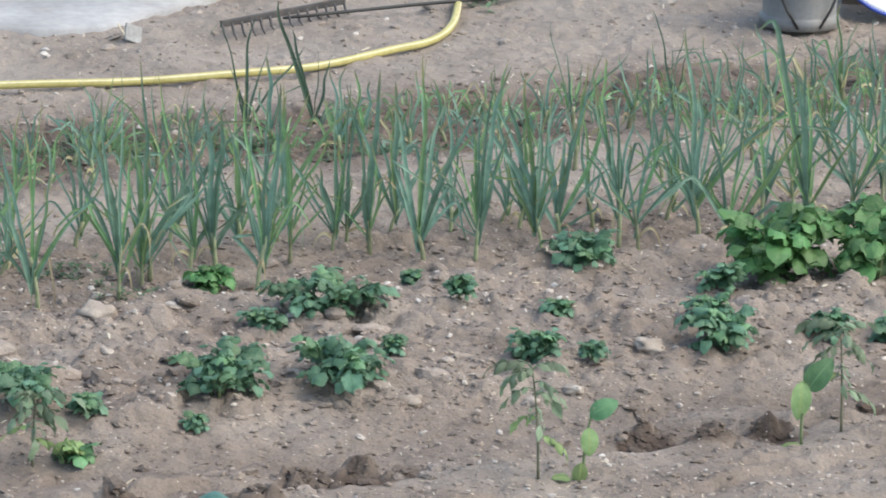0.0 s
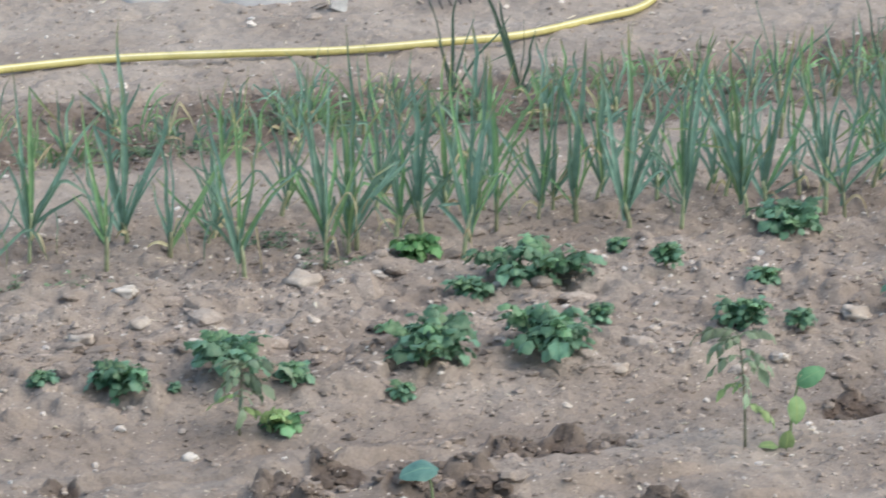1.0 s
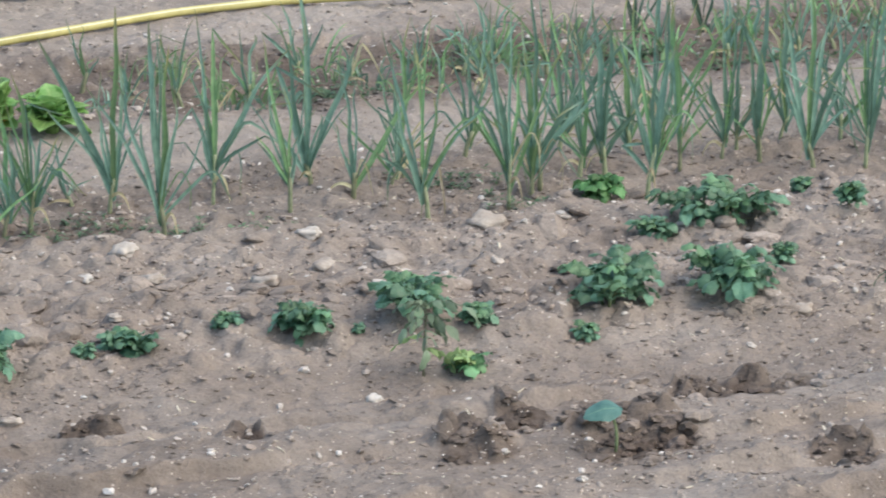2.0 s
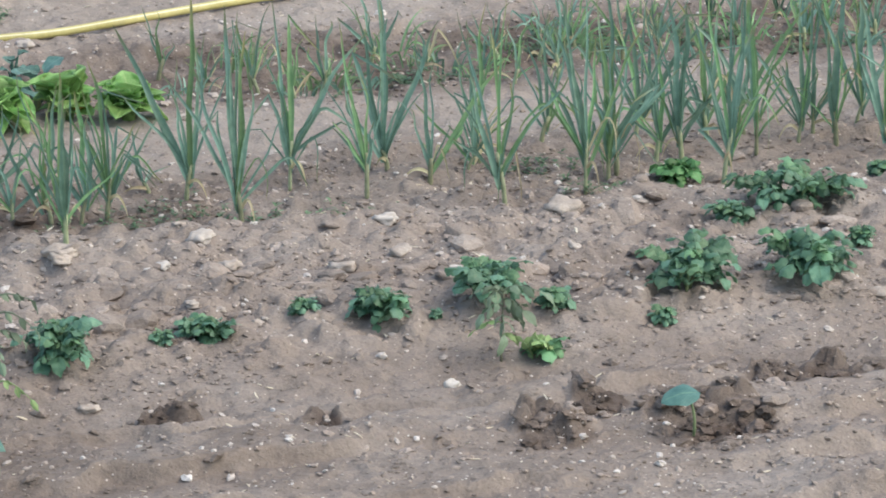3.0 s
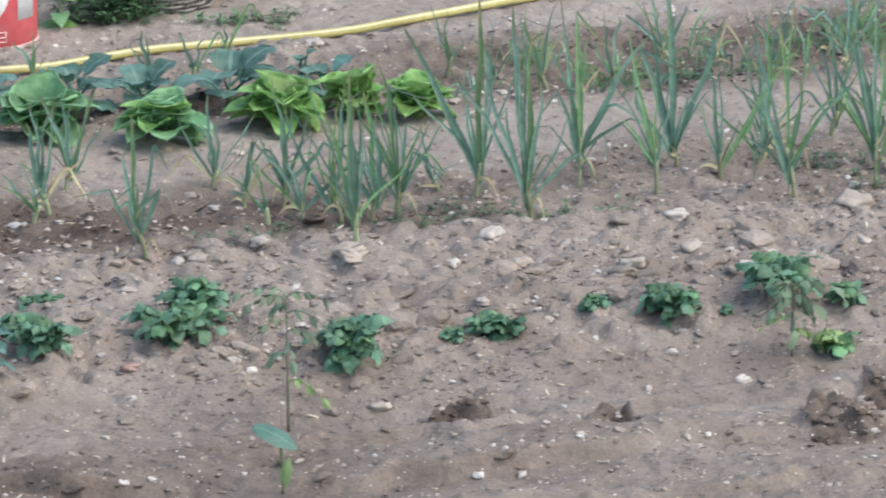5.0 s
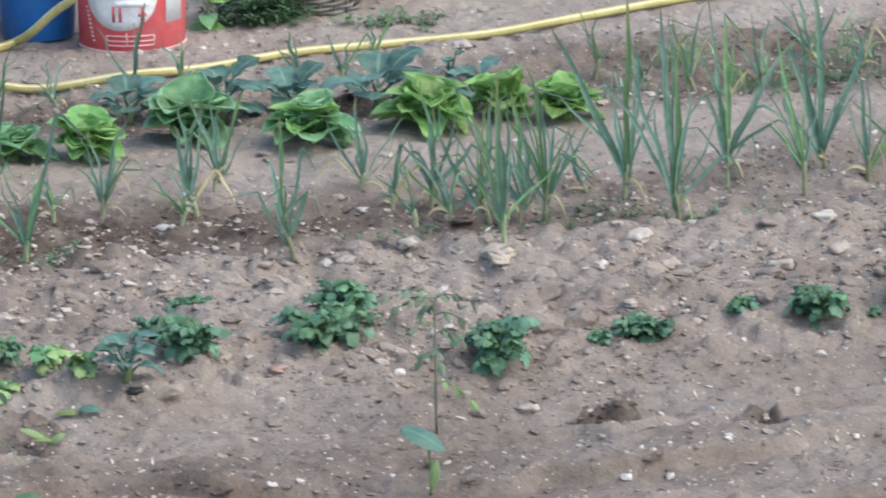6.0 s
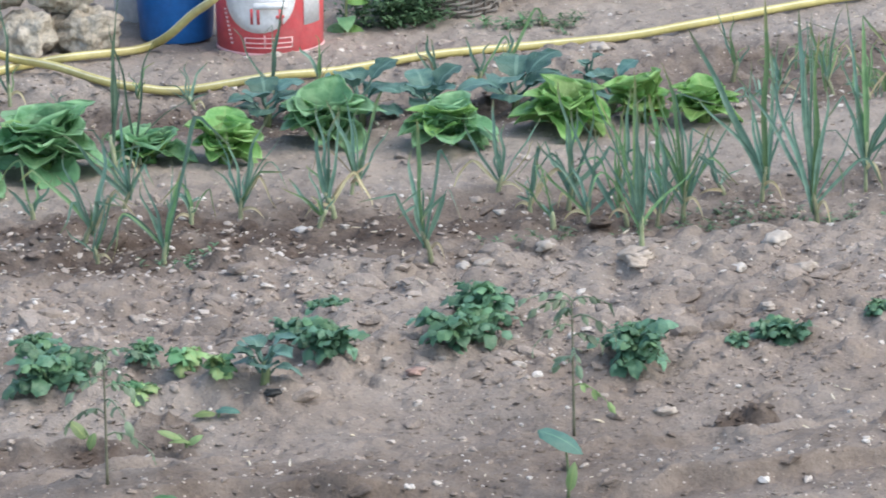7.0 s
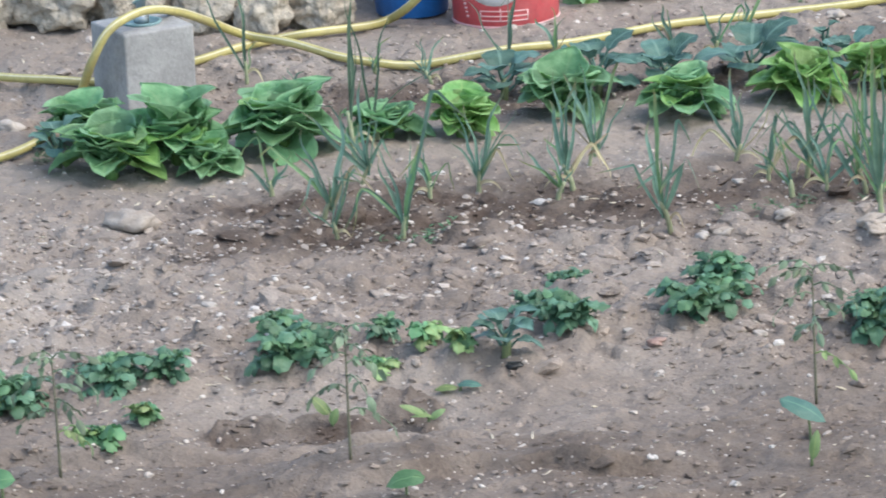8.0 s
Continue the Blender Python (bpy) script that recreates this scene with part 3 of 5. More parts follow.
def cabbage(x, y, wide, tall, seed):
    rng = random.Random(seed)
    wide, tall = wide / 100, tall / 100
    root = thing("cabbage_plant", x, y, height(x, y), "young cabbage plant with broad bluish-green leaves on stalks", "cabbage", "cabbages in the back bed")
    st = Shape()
    st.tube([(0, 0, -0.01), (0.004, 0, tall * 0.3), (0, 0, tall * 0.5)], [0.011, 0.01, 0.007], 8)
    part("stalk", st, STALK, root)
    for k in range(9):
        a = k * 2.39996 + rng.uniform(-0.3, 0.3)
        s = k / 8
        p = Vector((0, 0, tall * (0.2 + 0.3 * s)))
        q = p + Vector((math.cos(a) * wide * 0.16, math.sin(a) * wide * 0.16, tall * (0.1 + 0.22 * s)))
        leaf = Shape()
        leaf.tube([p, (p + q) / 2 + Vector((0, 0, -0.006)), q], [0.005, 0.004, 0.003], 6, False)
        oval_leaf(leaf, q, Vector((math.cos(a), math.sin(a), 0.2 + 0.7 * s)), (0, 0, 1), wide * rng.uniform(0.36, 0.46), wide * rng.uniform(0.38, 0.5), rng, rng.uniform(0.05, 0.35), rng.uniform(0.15, 0.5), 0.08, 2.2, 10, 9, 0.55, 0.06)
        part("leaf", leaf, CABBAGE, root)
    return root


def tomato(x, y, tall, seed, leanx=0.0, yellow=0.4):
    rng = random.Random(seed)
    root = thing("tomato_seedling", x, y, height(x, y) - 0.005, "thin drooping tomato seedling with wilted leaves, some yellowed", "tomato plant", "tomato seedlings")
    line = bend((0, 0, 0), (leanx * 0.2, 0, tall * 0.6), (leanx, 0.01, tall), 8)
    st = Shape()
    st.tube(line, [0.0036 - 0.002 * i / 8 for i in range(9)], 7)
    part("stem", st, WOODY, root, "thin upright grey-green stem")
    for k in range(10):
        s = (0.34, 0.5, 0.6, 0.7, 0.78, 0.85, 0.9, 0.95, 0.98, 1.0)[k]
        i = min(7, int(s * 8))
        p = line[i].lerp(line[i + 1], s * 8 - i)
        a = k * 2.4 + rng.uniform(-0.5, 0.5)
        leaf = Shape()
        feather_leaf(leaf, p, (math.cos(a), math.sin(a) * 0.7, 0.35 if k < 7 else 0.9), (0, 0, 1), rng.uniform(0.04, 0.085) * (0.6 + tall), rng.choice((5, 5, 7)), rng.uniform(0.03, 0.046) * (1 if yellow > 0.3 else 0.8), rng, 1.7, 1.1, 0.2, 0.5, 1.2)
        part("leaf", leaf, YELLOWED if s < 0.3 + yellow * 0.7 and rng.random() < 0.7 else TOMATO, root)
    return root


def seedling(x, y, leaves, seed, material, label):
    """A bean or squash seedling: a bent stem, broad leaves, each given by its middle (across, height), slant, length and width in cm, and whether it is yellowed."""
    rng = random.Random(seed)
    root = thing("squash_seedling", x, y, height(x, y) - 0.004, label, "seedling", "squash seedlings")
    head = Vector((leaves[0][0] * 0.005, 0, leaves[0][1] / 100))
    line = bend((0, 0, 0), (-head.x * 0.5, 0, head.z * 0.5), head, 6)
    st = Shape()
    st.tube(line, [0.0036, 0.0036, 0.0034, 0.0032, 0.0028, 0.0025, 0.002], 7)
    part("stem", st, STALK, root, "pale green stem")
    for k, (lx, lz, ang, long, wide, pale) in enumerate(leaves):
        mid, d = Vector((lx / 100, -0.01, lz / 100)), Vector((math.cos(radians(ang)), -0.25, math.sin(radians(ang))))
        base = mid - d.normalized() * long / 200
        near = min(line, key=lambda q: (q - base).length)
        leaf = Shape()
        leaf.tube([near, (near + base) / 2 + Vector((0, 0, 0.004)), base], [0.0018, 0.0016, 0.0013], 5, False)
        face = Vector((0.1, -0.75, 0.65)) if abs(math.sin(radians(ang))) > 0.35 else Vector((0.1, -0.35, 1.0))
        oval_leaf(leaf, base, d, face, long / 100, wide / 100, rng, rng.uniform(-0.25, 0.15), rng.uniform(0.1, 0.35), 0.05, 1.7, 9, 7, 0.45, 0.05)
        part("leaf", leaf, YELLOWED if pale else material, root, "yellowed leaf" if pale else "")
    return root


def weed_patch(x, y, wide, deep, count, seed, size=0.014, label="low scatter of small green weeds on the soil", tall=0.02):
    rng = random.Random(seed)
    sh = Shape()
    for k in range(count):
        px, py = rng.gauss(0, wide * 0.45), rng.gauss(0, deep * 0.45)
        z = height(x + px, y + py)
        for j in range(rng.randint(4, 7)):
            a = j * 2.4 + rng.uniform(-0.5, 0.5)
            oval_leaf(sh, (px, py, z + rng.uniform(0, tall)), (math.cos(a), math.sin(a), rng.uniform(0.1, 1.2)), (0, 0, 1), size * rng.uniform(0.7, 1.5), size * rng.uniform(0.35, 0.6), rng, 0.1, 0.4, 0.0, 1.2, 3, 3)
    ob = new("weeds", sh.mesh("weeds", WEED))
    ob.location = (x, y, 0)
    return tagged(ob, label, "weeds", kind="stuff")


def stone(x, y, wide, seed, name="stone", label="pale rounded field stone lying on the soil", flat=0.6, material=None):
    rng = random.Random(seed)
    sh = Shape()
    w = wide / 2
    sh.lump((w, w * rng.uniform(0.7, 1.0), w * flat), seed, 3, 0.58)
    ob = new(name, sh.mesh(name, material or STONE))
    ob.matrix_basis = pose(x, y, height(x, y) + w * flat * 0.3, rng.uniform(-12, 12), rng.uniform(-12, 12), rng.uniform(0, 360))
    return tagged(ob, label, "stone", "stones on the soil")


# ---- the ground, one sheet from the beds to the horizon ----
def spread(lo, hi, step, far):
    inner = list(np.arange(lo, hi + step / 2, step))
    out, d = [], step
    while not out or out[-1] < far:
        d *= 1.28
        out.append((out[-1] if out else 0) + d)
    return np.array([lo - q for q in reversed(out)] + inner + [hi + q for q in out])


GROUND_X, GROUND_Y = spread(-3.05, 3.0, 0.0076, 900), spread(14.6, 21.0, 0.0102, 900)
GROUND_Z = ground_z(*np.meshgrid(GROUND_X, GROUND_Y))


def build_ground():
    xs, ys = GROUND_X, GROUND_Y
    gx, gy, gz = *np.meshgrid(xs, ys), GROUND_Z
    me = bpy.data.meshes.new("ground")
    n, m = len(xs), len(ys)
    me.vertices.add(n * m)
    me.vertices.foreach_set("co", np.stack([gx, gy, gz], -1).ravel())
    j, i = np.meshgrid(np.arange(n - 1), np.arange(m - 1))
    a = i * n + j
    quads = np.stack([a, a + 1, a + n + 1, a + n], -1).reshape(-1, 4)
    me.loops.add(quads.size)
    me.loops.foreach_set("vertex_index", quads.ravel())
    me.polygons.add(len(quads))
    me.polygons.foreach_set("loop_start", np.arange(0, quads.size, 4))
    me.polygons.foreach_set("use_smooth", np.ones(len(quads), bool))
    me.update(calc_edges=True)
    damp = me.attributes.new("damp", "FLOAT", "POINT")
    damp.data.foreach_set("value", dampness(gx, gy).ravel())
    dust = me.attributes.new("dust", "FLOAT", "POINT")
    dust.data.foreach_set("value", dustiness(gx, gy).ravel())
    me.materials.append(SOIL)
    return tagged(new("ground", me), "bare brown garden soil raked into ridges and damp furrows", "soil", kind="structure")


build_ground()

# ---- leeks ----
leek(0.44, 17.51, 12, [(-9, 44), (-1, 52), (-3, 43), (5, 42), (-10, 37), (2, 32), (-12, 19), (-11, 6, 1), (4, 1, 1), (-1, 1, 1)], 'leeks of the front row', 101)
leek(0.63, 17.59, 12, [(-6, 51), (-1, 57), (-5, 39), (4, 3, 1), (-3, 32), (-7, 45)], 'leeks of the front row', 102)
leek(0.71, 17.78, 12, [(-6, 42), (-3, 55), (4, 42), (-7, 24), (6, 1, 1), (-15, 23, 1), (-3, 35)], 'leeks of the front row', 103)
leek(0.81, 17.94, 7, [(-4, 27), (1, 32), (-10, 50), (-2, 24), (-13, 2, 1), (-6, 38)], 'leeks of the front row', 104)
leek(0.87, 17.93, 8, [(-3, 43), (-6, 36), (1, 36), (-10, 23), (7, 19), (-1, 32), (1, 40)], 'leeks of the front row', 105)
leek(0.96, 17.72, 13, [(5, 49), (-5, 51), (-7, 35), (14, 16, 1), (-5, 34), (1, 43)], 'leeks of the front row', 106)
leek(1.05, 17.97, 10, [(-2, 43), (-3, 39), (3, 1, 1), (-2, 44), (-4, 26)], 'leeks of the front row', 107)
leek(1.16, 18.13, 7, [(0, 38), (-6, 20), (4, 43), (-4, 22), (-12, 24), (2, 27)], 'leeks of the front row', 108)
leek(1.2, 18.21, 6, [(1, 39), (5, 13), (-3, 18), (6, 11), (0, 19)], 'leeks of the front row', 109)
leek(1.25, 18.12, 8, [(1, 46), (-6, 43), (4, 24), (-3, 20), (1, 29)], 'leeks of the front row', 110)
leek(1.37, 17.99, 6, [(-1, 51), (0, 51), (4, 43), (-8, 40), (-5, 24), (2, 25), (-4, 1, 1), (-2, 37)], 'leeks of the front row', 111)
leek(1.5, 18.05, 10, [(-3, 49), (6, 49), (2, 50), (-9, 24), (-4, 26), (6, 31), (-10, 12), (5, 10, 1), (0, 42)], 'leeks of the front row', 112)
leek(1.59, 18.4, 4, [(2, 21), (-3, 24), (3, 10), (0, 23)], 'leeks of the front row', 113)
leek(1.67, 18.18, 10, [(-6, 46), (-1, 45), (1, 32), (-10, 25), (-3, 28), (-2, 38)], 'leeks of the front row', 114)
leek(1.72, 18.25, 6, [(8, 47), (6, 44), (4, 30), (-4, 35), (9, 11), (1, 38)], 'leeks of the front row', 115)
leek(1.86, 18.21, 13, [(-8, 43), (-3, 45), (-4, 28), (2, 34), (-9, 25), (-1, 39)], 'leeks of the front row', 116)
leek(1.9, 18.13, 11, [(3, 43), (7, 31), (-4, 29), (-17, 19), (17, 2, 1), (8, 33)], 'leeks of the front row', 117)
leek(2.06, 18.27, 11, [(-4, 52), (4, 44), (-8, 37), (-5, 32), (2, 25), (-11, 26), (-1, 40)], 'leeks of the front row', 118)
leek(2.13, 18.15, 11, [(-6, 35), (3, 46), (10, 35), (17, 21), (-8, 21), (1, 31), (-19, 12, 1)], 'leeks of the front row', 119)
leek(2.36, 18.42, 10, [(-12, 28), (-17, 50, 1), (-7, 45), (-4, 45), (1, 26), (-20, 43, 1), (-2, 41)], 'leeks of the front row', 120)
leek(2.46, 18.49, 10, [(-2, 34), (4, 26), (8, 27), (-2, 19), (0, 39)], 'leeks of the front row', 121)
leek(2.54, 18.52, 11, [(-2, 41), (-6, 42), (1, 34), (3, 44)], 'leeks of the front row', 122)
leek(2.66, 18.56, 12, [(-6, 42), (-1, 46), (4, 35), (-8, 29)], 'leeks of the front row', 123)
leek(0.27, 17.76, 6, [(-3, 34), (1, 32), (-6, 19), (5, 17), (-1, 21), (4, 1, 1)], 'leeks of the front row', 124)
leek(0.17, 17.81, 5, [(-2, 54), (0, 45), (2, 17), (-1, 42), (-2, 24)], 'leeks of the front row', 125)
leek(0.12, 17.56, 10, [(-4, 31), (-8, 43), (-10, 22), (2, 20), (-7, 37), (-1, 30)], 'leeks of the front row', 126)
leek(-0.06, 17.68, 11, [(0, 54), (-5, 48), (-7, 38), (-3, 35), (5, 21), (8, 1, 1), (-10, 21)], 'leeks of the front row', 127)
leek(-0.17, 17.33, 11, [(-5, 53), (-2, 59), (1, 49), (-7, 37), (3, 38), (0, 53), (-3, 44)], 'leeks of the front row', 128)
leek(-0.3, 17.52, 8, [(1, 51), (5, 41), (-3, 35), (-4, 27), (3, 39), (-9, 27)], 'leeks of the front row', 129)
leek(-0.39, 17.65, 3, [(-5, 10), (1, 8), (-2, 7), (-7, 11)], 'leeks of the front row', 130)
leek(-1.99, 17.42, 4, [(5, 11), (2, 9), (3, 6)], 'leeks of the front row', 230, 1.1)
leek(-1.85, 17.22, 5, [(6, 27), (-5, 22), (8, 17), (2, 13)], 'leeks of the front row', 231, 1.1)
leek(-1.81, 17.11, 4, [(3, 19), (6, 21), (-1, 11)], 'leeks of the front row', 232, 1.1)
leek(-1.66, 17.12, 5, [(-5, 20), (3, 22), (6, 27), (17, 27, 1), (-15, 1, 1), (-3, 15)], 'leeks of the front row', 233, 1.05)
leek(-1.78, 17.44, 5, [(0, 27), (6, 14), (8, 6, 1), (-1, 16)], 'leeks of the front row', 234, 1.05)
leek(-1.62, 17.40, 4, [(-2, 13), (6, 1, 1), (-4, 10), (1, 7)], 'leeks of the front row', 235, 1.1)
leek(-1.51, 17.45, 5, [(-6, 23), (-2, 23), (6, 25), (10, 22), (-5, 12), (2, 13), (11, 8, 1), (4, 19)], 'leeks of the front row', 236)
leek(-1.32, 17.36, 4, [(-8, 11), (-2, 15), (1, 9), (-1, 9)], 'leeks of the front row', 237, 1.1)
leek(-1.29, 17.44, 6, [(-3, 28), (0, 25), (-5, 23), (3, 29), (-2, 18)], 'leeks of the front row', 238, 1.1)
leek(-1.26, 17.59, 6, [(2, 21), (8, 30), (-1, 26), (5, 18), (9, 18), (3, 15)], 'leeks of the front row', 239)
leek(-1.03, 16.83, 7, [(-5, 26), (-3, 35), (-2, 25), (5, 21, 1), (-1, 16)], 'leeks of the front row', 240, 1.05)
leek(-0.92, 17.65, 4, [(-2, 22), (0, 16), (2, 17), (-1, 12)], 'leeks of the front row', 241, 1.1)
leek(-0.84, 17.52, 4, [(-1, 9), (3, 11, 1), (5, 5, 1)], 'leeks of the front row', 242, 1.1)
leek(-0.78, 17.39, 4, [(-9, 12), (-2, 13), (-5, 11, 1), (-1, 8)], 'leeks of the front row', 243, 1.1)
leek(-0.75, 17.53, 7, [(-1, 33), (-5, 16), (7, 20), (3, 9), (0, 23), (2, 26)], 'leeks of the front row', 244, 1.05)
leek(-0.70, 17.41, 5, [(-3, 16), (1, 10), (2, 24), (-1, 8)], 'leeks of the front row', 245, 1.05)
leek(-0.56, 16.90, 9, [(-12, 39), (-2, 42), (2, 43), (-12, 13, 1), (5, 13, 1), (-8, 35), (3, 30), (-1, 34), (-5, 25), (0, 37)], 'leeks of the front row', 246)
leek(-0.61, 17.41, 7, [(-1, 31), (-3, 26), (2, 35), (-2, 16)], 'leeks of the front row', 247, 1.05)
leek(-0.48, 17.37, 9, [(7, 23), (-5, 33), (-1, 44), (-7, 24), (-3, 39), (4, 18)], 'leeks of the front row', 248)
leek(-0.54, 17.37, 7, [(-1, 33), (2, 28), (4, 21)], 'leeks of the front row', 249, 1.05)
leek(0.39, 17.9, 7, [(-5, 38), (1, 41), (-7, 30), (3, 32)], 'leeks of the front row', 149)
leek(0.54, 18.05, 6, [(-3, 29), (1, 33), (4, 22), (-6, 21)], 'leeks of the front row', 150)
leek(0.77, 18.15, 6, [(-2, 36), (2, 39), (-5, 27), (5, 28)], 'leeks of the front row', 151)
leek(0.94, 18.14, 7, [(-2, 43), (-4, 33), (3, 36), (-6, 25)], 'leeks of the front row', 152)
leek(1.03, 18.18, 6, [(-4, 34), (0, 41), (3, 27)], 'leeks of the front row', 153)
leek(1.31, 18.28, 6, [(0, 38), (-4, 30), (3, 25), (-2, 34)], 'leeks of the front row', 154)
leek(1.46, 18.32, 6, [(-2, 35), (2, 33), (-5, 24)], 'leeks of the front row', 155)
leek(1.63, 18.36, 7, [(-3, 35), (1, 33), (-5, 24), (3, 26)], 'leeks of the front row', 156)
leek(1.81, 18.36, 7, [(-3, 35), (2, 33), (-5, 24)], 'leeks of the front row', 157)
leek(2.0, 18.45, 7, [(-3, 40), (1, 36), (-5, 26), (3, 29)], 'leeks of the front row', 158)
leek(2.23, 18.42, 9, [(-2, 40), (1, 37), (-5, 27), (5, 29)], 'leeks of the front row', 159)
leek(2.32, 18.52, 9, [(-4, 36), (0, 40), (3, 29)], 'leeks of the front row', 160)
leek(0.69, 17.77, 6, [(-2, 36), (2, 34), (-4, 25)], 'leeks of the front row', 161)
leek(0.36, 17.83, 4, [(-1, 25), (2, 23), (-3, 17)], 'leeks of the front row', 162)
leek(-0.47, 17.59, 4, [(-1, 23), (2, 24), (-4, 16)], 'leeks of the front row', 163)
leek(1.0, 19.25, 4, [(-7, 37), (1, 34), (5, 27), (-3, 19), (1, 16)], 'leeks of the back row', 169, dark=True)
leek(1.17, 19.34, 4, [(-9, 35), (-6, 26), (2, 22), (5, 20), (-3, 16)], 'leeks of the back row', 170, dark=True)
leek(0.77, 19.0, 4, [(-2, 24), (3, 15), (-5, 12), (5, 14), (-6, 18)], 'leeks of the back row', 171)
leek(0.65, 18.99, 5, [(0, 23), (-5, 17), (4, 16), (-2, 13)], 'leeks of the back row', 172)
leek(1.3, 19.24, 5, [(-3, 21), (2, 18), (-6, 14), (5, 13)], 'leeks of the back row', 173)
leek(1.42, 19.21, 6, [(2, 21), (-4, 17), (5, 14), (-1, 18)], 'leeks of the back row', 174)
leek(1.52, 19.35, 4, [(-3, 16), (1, 13), (6, 9)], 'leeks of the back row', 175)
leek(1.77, 19.37, 6, [(-6, 18), (2, 19), (-2, 15), (5, 13)], 'leeks of the back row', 176)
leek(1.85, 19.38, 7, [(-7, 30), (-3, 22), (3, 19), (6, 14)], 'leeks of the back row', 177, dark=True)
leek(2.0, 19.44, 7, [(-4, 20), (1, 19), (-6, 14), (4, 13)], 'leeks of the back row', 178)
leek(2.12, 19.4, 7, [(-8, 30), (-3, 30), (3, 21), (0, 24)], 'leeks of the back row', 179, dark=True)
leek(2.21, 19.33, 7, [(0, 25), (-4, 26), (3, 17), (-5, 17)], 'leeks of the back row', 180)
leek(2.4, 19.63, 8, [(-5, 26), (-3, 21), (4, 17), (1, 20)], 'leeks of the back row', 181)
leek(2.59, 19.71, 8, [(-1, 27), (2, 23), (-4, 20), (5, 18)], 'leeks of the back row', 182)
leek(2.68, 19.75, 9, [(-1, 24), (-4, 20), (3, 21)], 'leeks of the back row', 183)
leek(0.87, 19.05, 4, [(-3, 19), (2, 20), (5, 15), (-4, 12)], 'leeks of the back row', 184)
leek(-0.39, 18.79, 5, [(-5, 20), (-3, 16), (3, 9), (-1, 18)], 'leeks of the back row', 185)
leek(1.07, 19.21, 4, [(-2, 24), (2, 21), (-5, 15)], 'leeks of the back row', 186)
leek(1.24, 19.19, 4, [(-2, 21), (1, 22), (-5, 13)], 'leeks of the back row', 187)
leek(1.37, 19.16, 4, [(-2, 17), (2, 18)], 'leeks of the back row', 188)
leek(1.65, 19.28, 5, [(-2, 20), (1, 21), (-5, 13), (4, 14)], 'leeks of the back row', 189)
leek(1.91, 19.31, 6, [(-2, 19), (1, 21), (-5, 13)], 'leeks of the back row', 190)
leek(2.04, 19.34, 7, [(-2, 22), (1, 23), (-5, 14)], 'leeks of the back row', 191)
leek(2.28, 19.36, 7, [(-2, 22), (1, 24), (-5, 15)], 'leeks of the back row', 192)
leek(2.49, 19.62, 8, [(-2, 22), (1, 25), (-5, 14)], 'leeks of the back row', 193)
leek(0.46, 18.94, 4, [(-2, 15), (2, 16), (-4, 10)], 'leeks of the back row', 194)
leek(2.02, 18.77, 7, [(-2, 20), (2, 22), (-8, 13), (8, 15)], 'leeks of the back row', 195)
leek(2.17, 18.85, 7, [(-2, 23), (3, 22), (-6, 14), (8, 16, 1), (1, 17)], 'leeks of the back row', 196)
leek(2.27, 18.99, 7, [(-4, 23), (2, 25), (-8, 15), (8, 18)], 'leeks of the back row', 197)
leek(2.38, 18.98, 9, [(-4, 26), (3, 25), (-8, 16), (8, 18, 1)], 'leeks of the back row', 198)
leek(2.47, 19.02, 9, [(-4, 26), (2, 28), (6, 18), (-7, 19)], 'leeks of the back row', 199)
leek(2.57, 19.01, 9, [(-4, 26), (2, 29), (5, 19), (-8, 18)], 'leeks of the back row', 200)
leek(2.14, 19.09, 7, [(-3, 21), (2, 22), (-6, 13)], 'leeks of the back row', 201)
leek(1.81, 18.87, 6, [(-2, 17), (2, 19), (-6, 12)], 'leeks of the back row', 202)
leek(1.56, 18.85, 5, [(-2, 16), (2, 17), (-6, 10)], 'leeks of the back row', 203)
leek(1.7, 18.9, 6, [(-2, 17), (2, 16)], 'leeks of the back row', 204)
leek(0.56, 18.96, 4, [(-2, 17), (2, 15)], 'leeks of the back row', 205)
leek(-0.05, 18.53, 5, [(-1, 16), (2, 17)], 'leeks of the back row', 206)
leek(0.49, 18.63, 4, [(-1, 16), (2, 17)], 'leeks of the back row', 207)
leek(-0.28, 18.66, 4, [(-1, 13), (2, 14), (-3, 9)], 'leeks of the back row', 208)
leek(-0.14, 18.58, 6, [(2, 26), (-1, 13), (-5, 20), (4, 17)], 'leeks of the back row', 209)
leek(0.02, 18.57, 6, [(-3, 22), (3, 15), (-4, 13), (1, 19)], 'leeks of the back row', 210)
leek(0.14, 19.01, 4, [(-4, 20), (-1, 9), (2, 8), (-2, 15)], 'leeks of the back row', 211)
leek(0.26, 18.78, 4, [(-1, 14), (2, 11), (-4, 9)], 'leeks of the back row', 212)
leek(0.42, 18.75, 4, [(-4, 16), (1, 14), (5, 13)], 'leeks of the back row', 213)
leek(0.6, 18.67, 6, [(1, 25), (-4, 19), (3, 19)], 'leeks of the back row', 214)
leek(-1.13, 18.71, 4, [(-5, 12), (-1, 14), (2, 9), (-2, 15)], 'leeks of the back row', 215)
leek(-1.02, 18.75, 3, [(-4, 13), (0, 7), (3, 10)], 'leeks of the back row', 216)
leek(-0.94, 18.82, 3, [(-1, 10), (1, 12), (-2, 9)], 'leeks of the back row', 217)
leek(-1.71, 18.55, 4, [(-3, 12), (-1, 14), (2, 12), (-6, 7)], 'leeks of the back row', 218)
leek(-1.85, 18.59, 3, [(-1, 9), (3, 10), (1, 7)], 'leeks of the back row', 219)
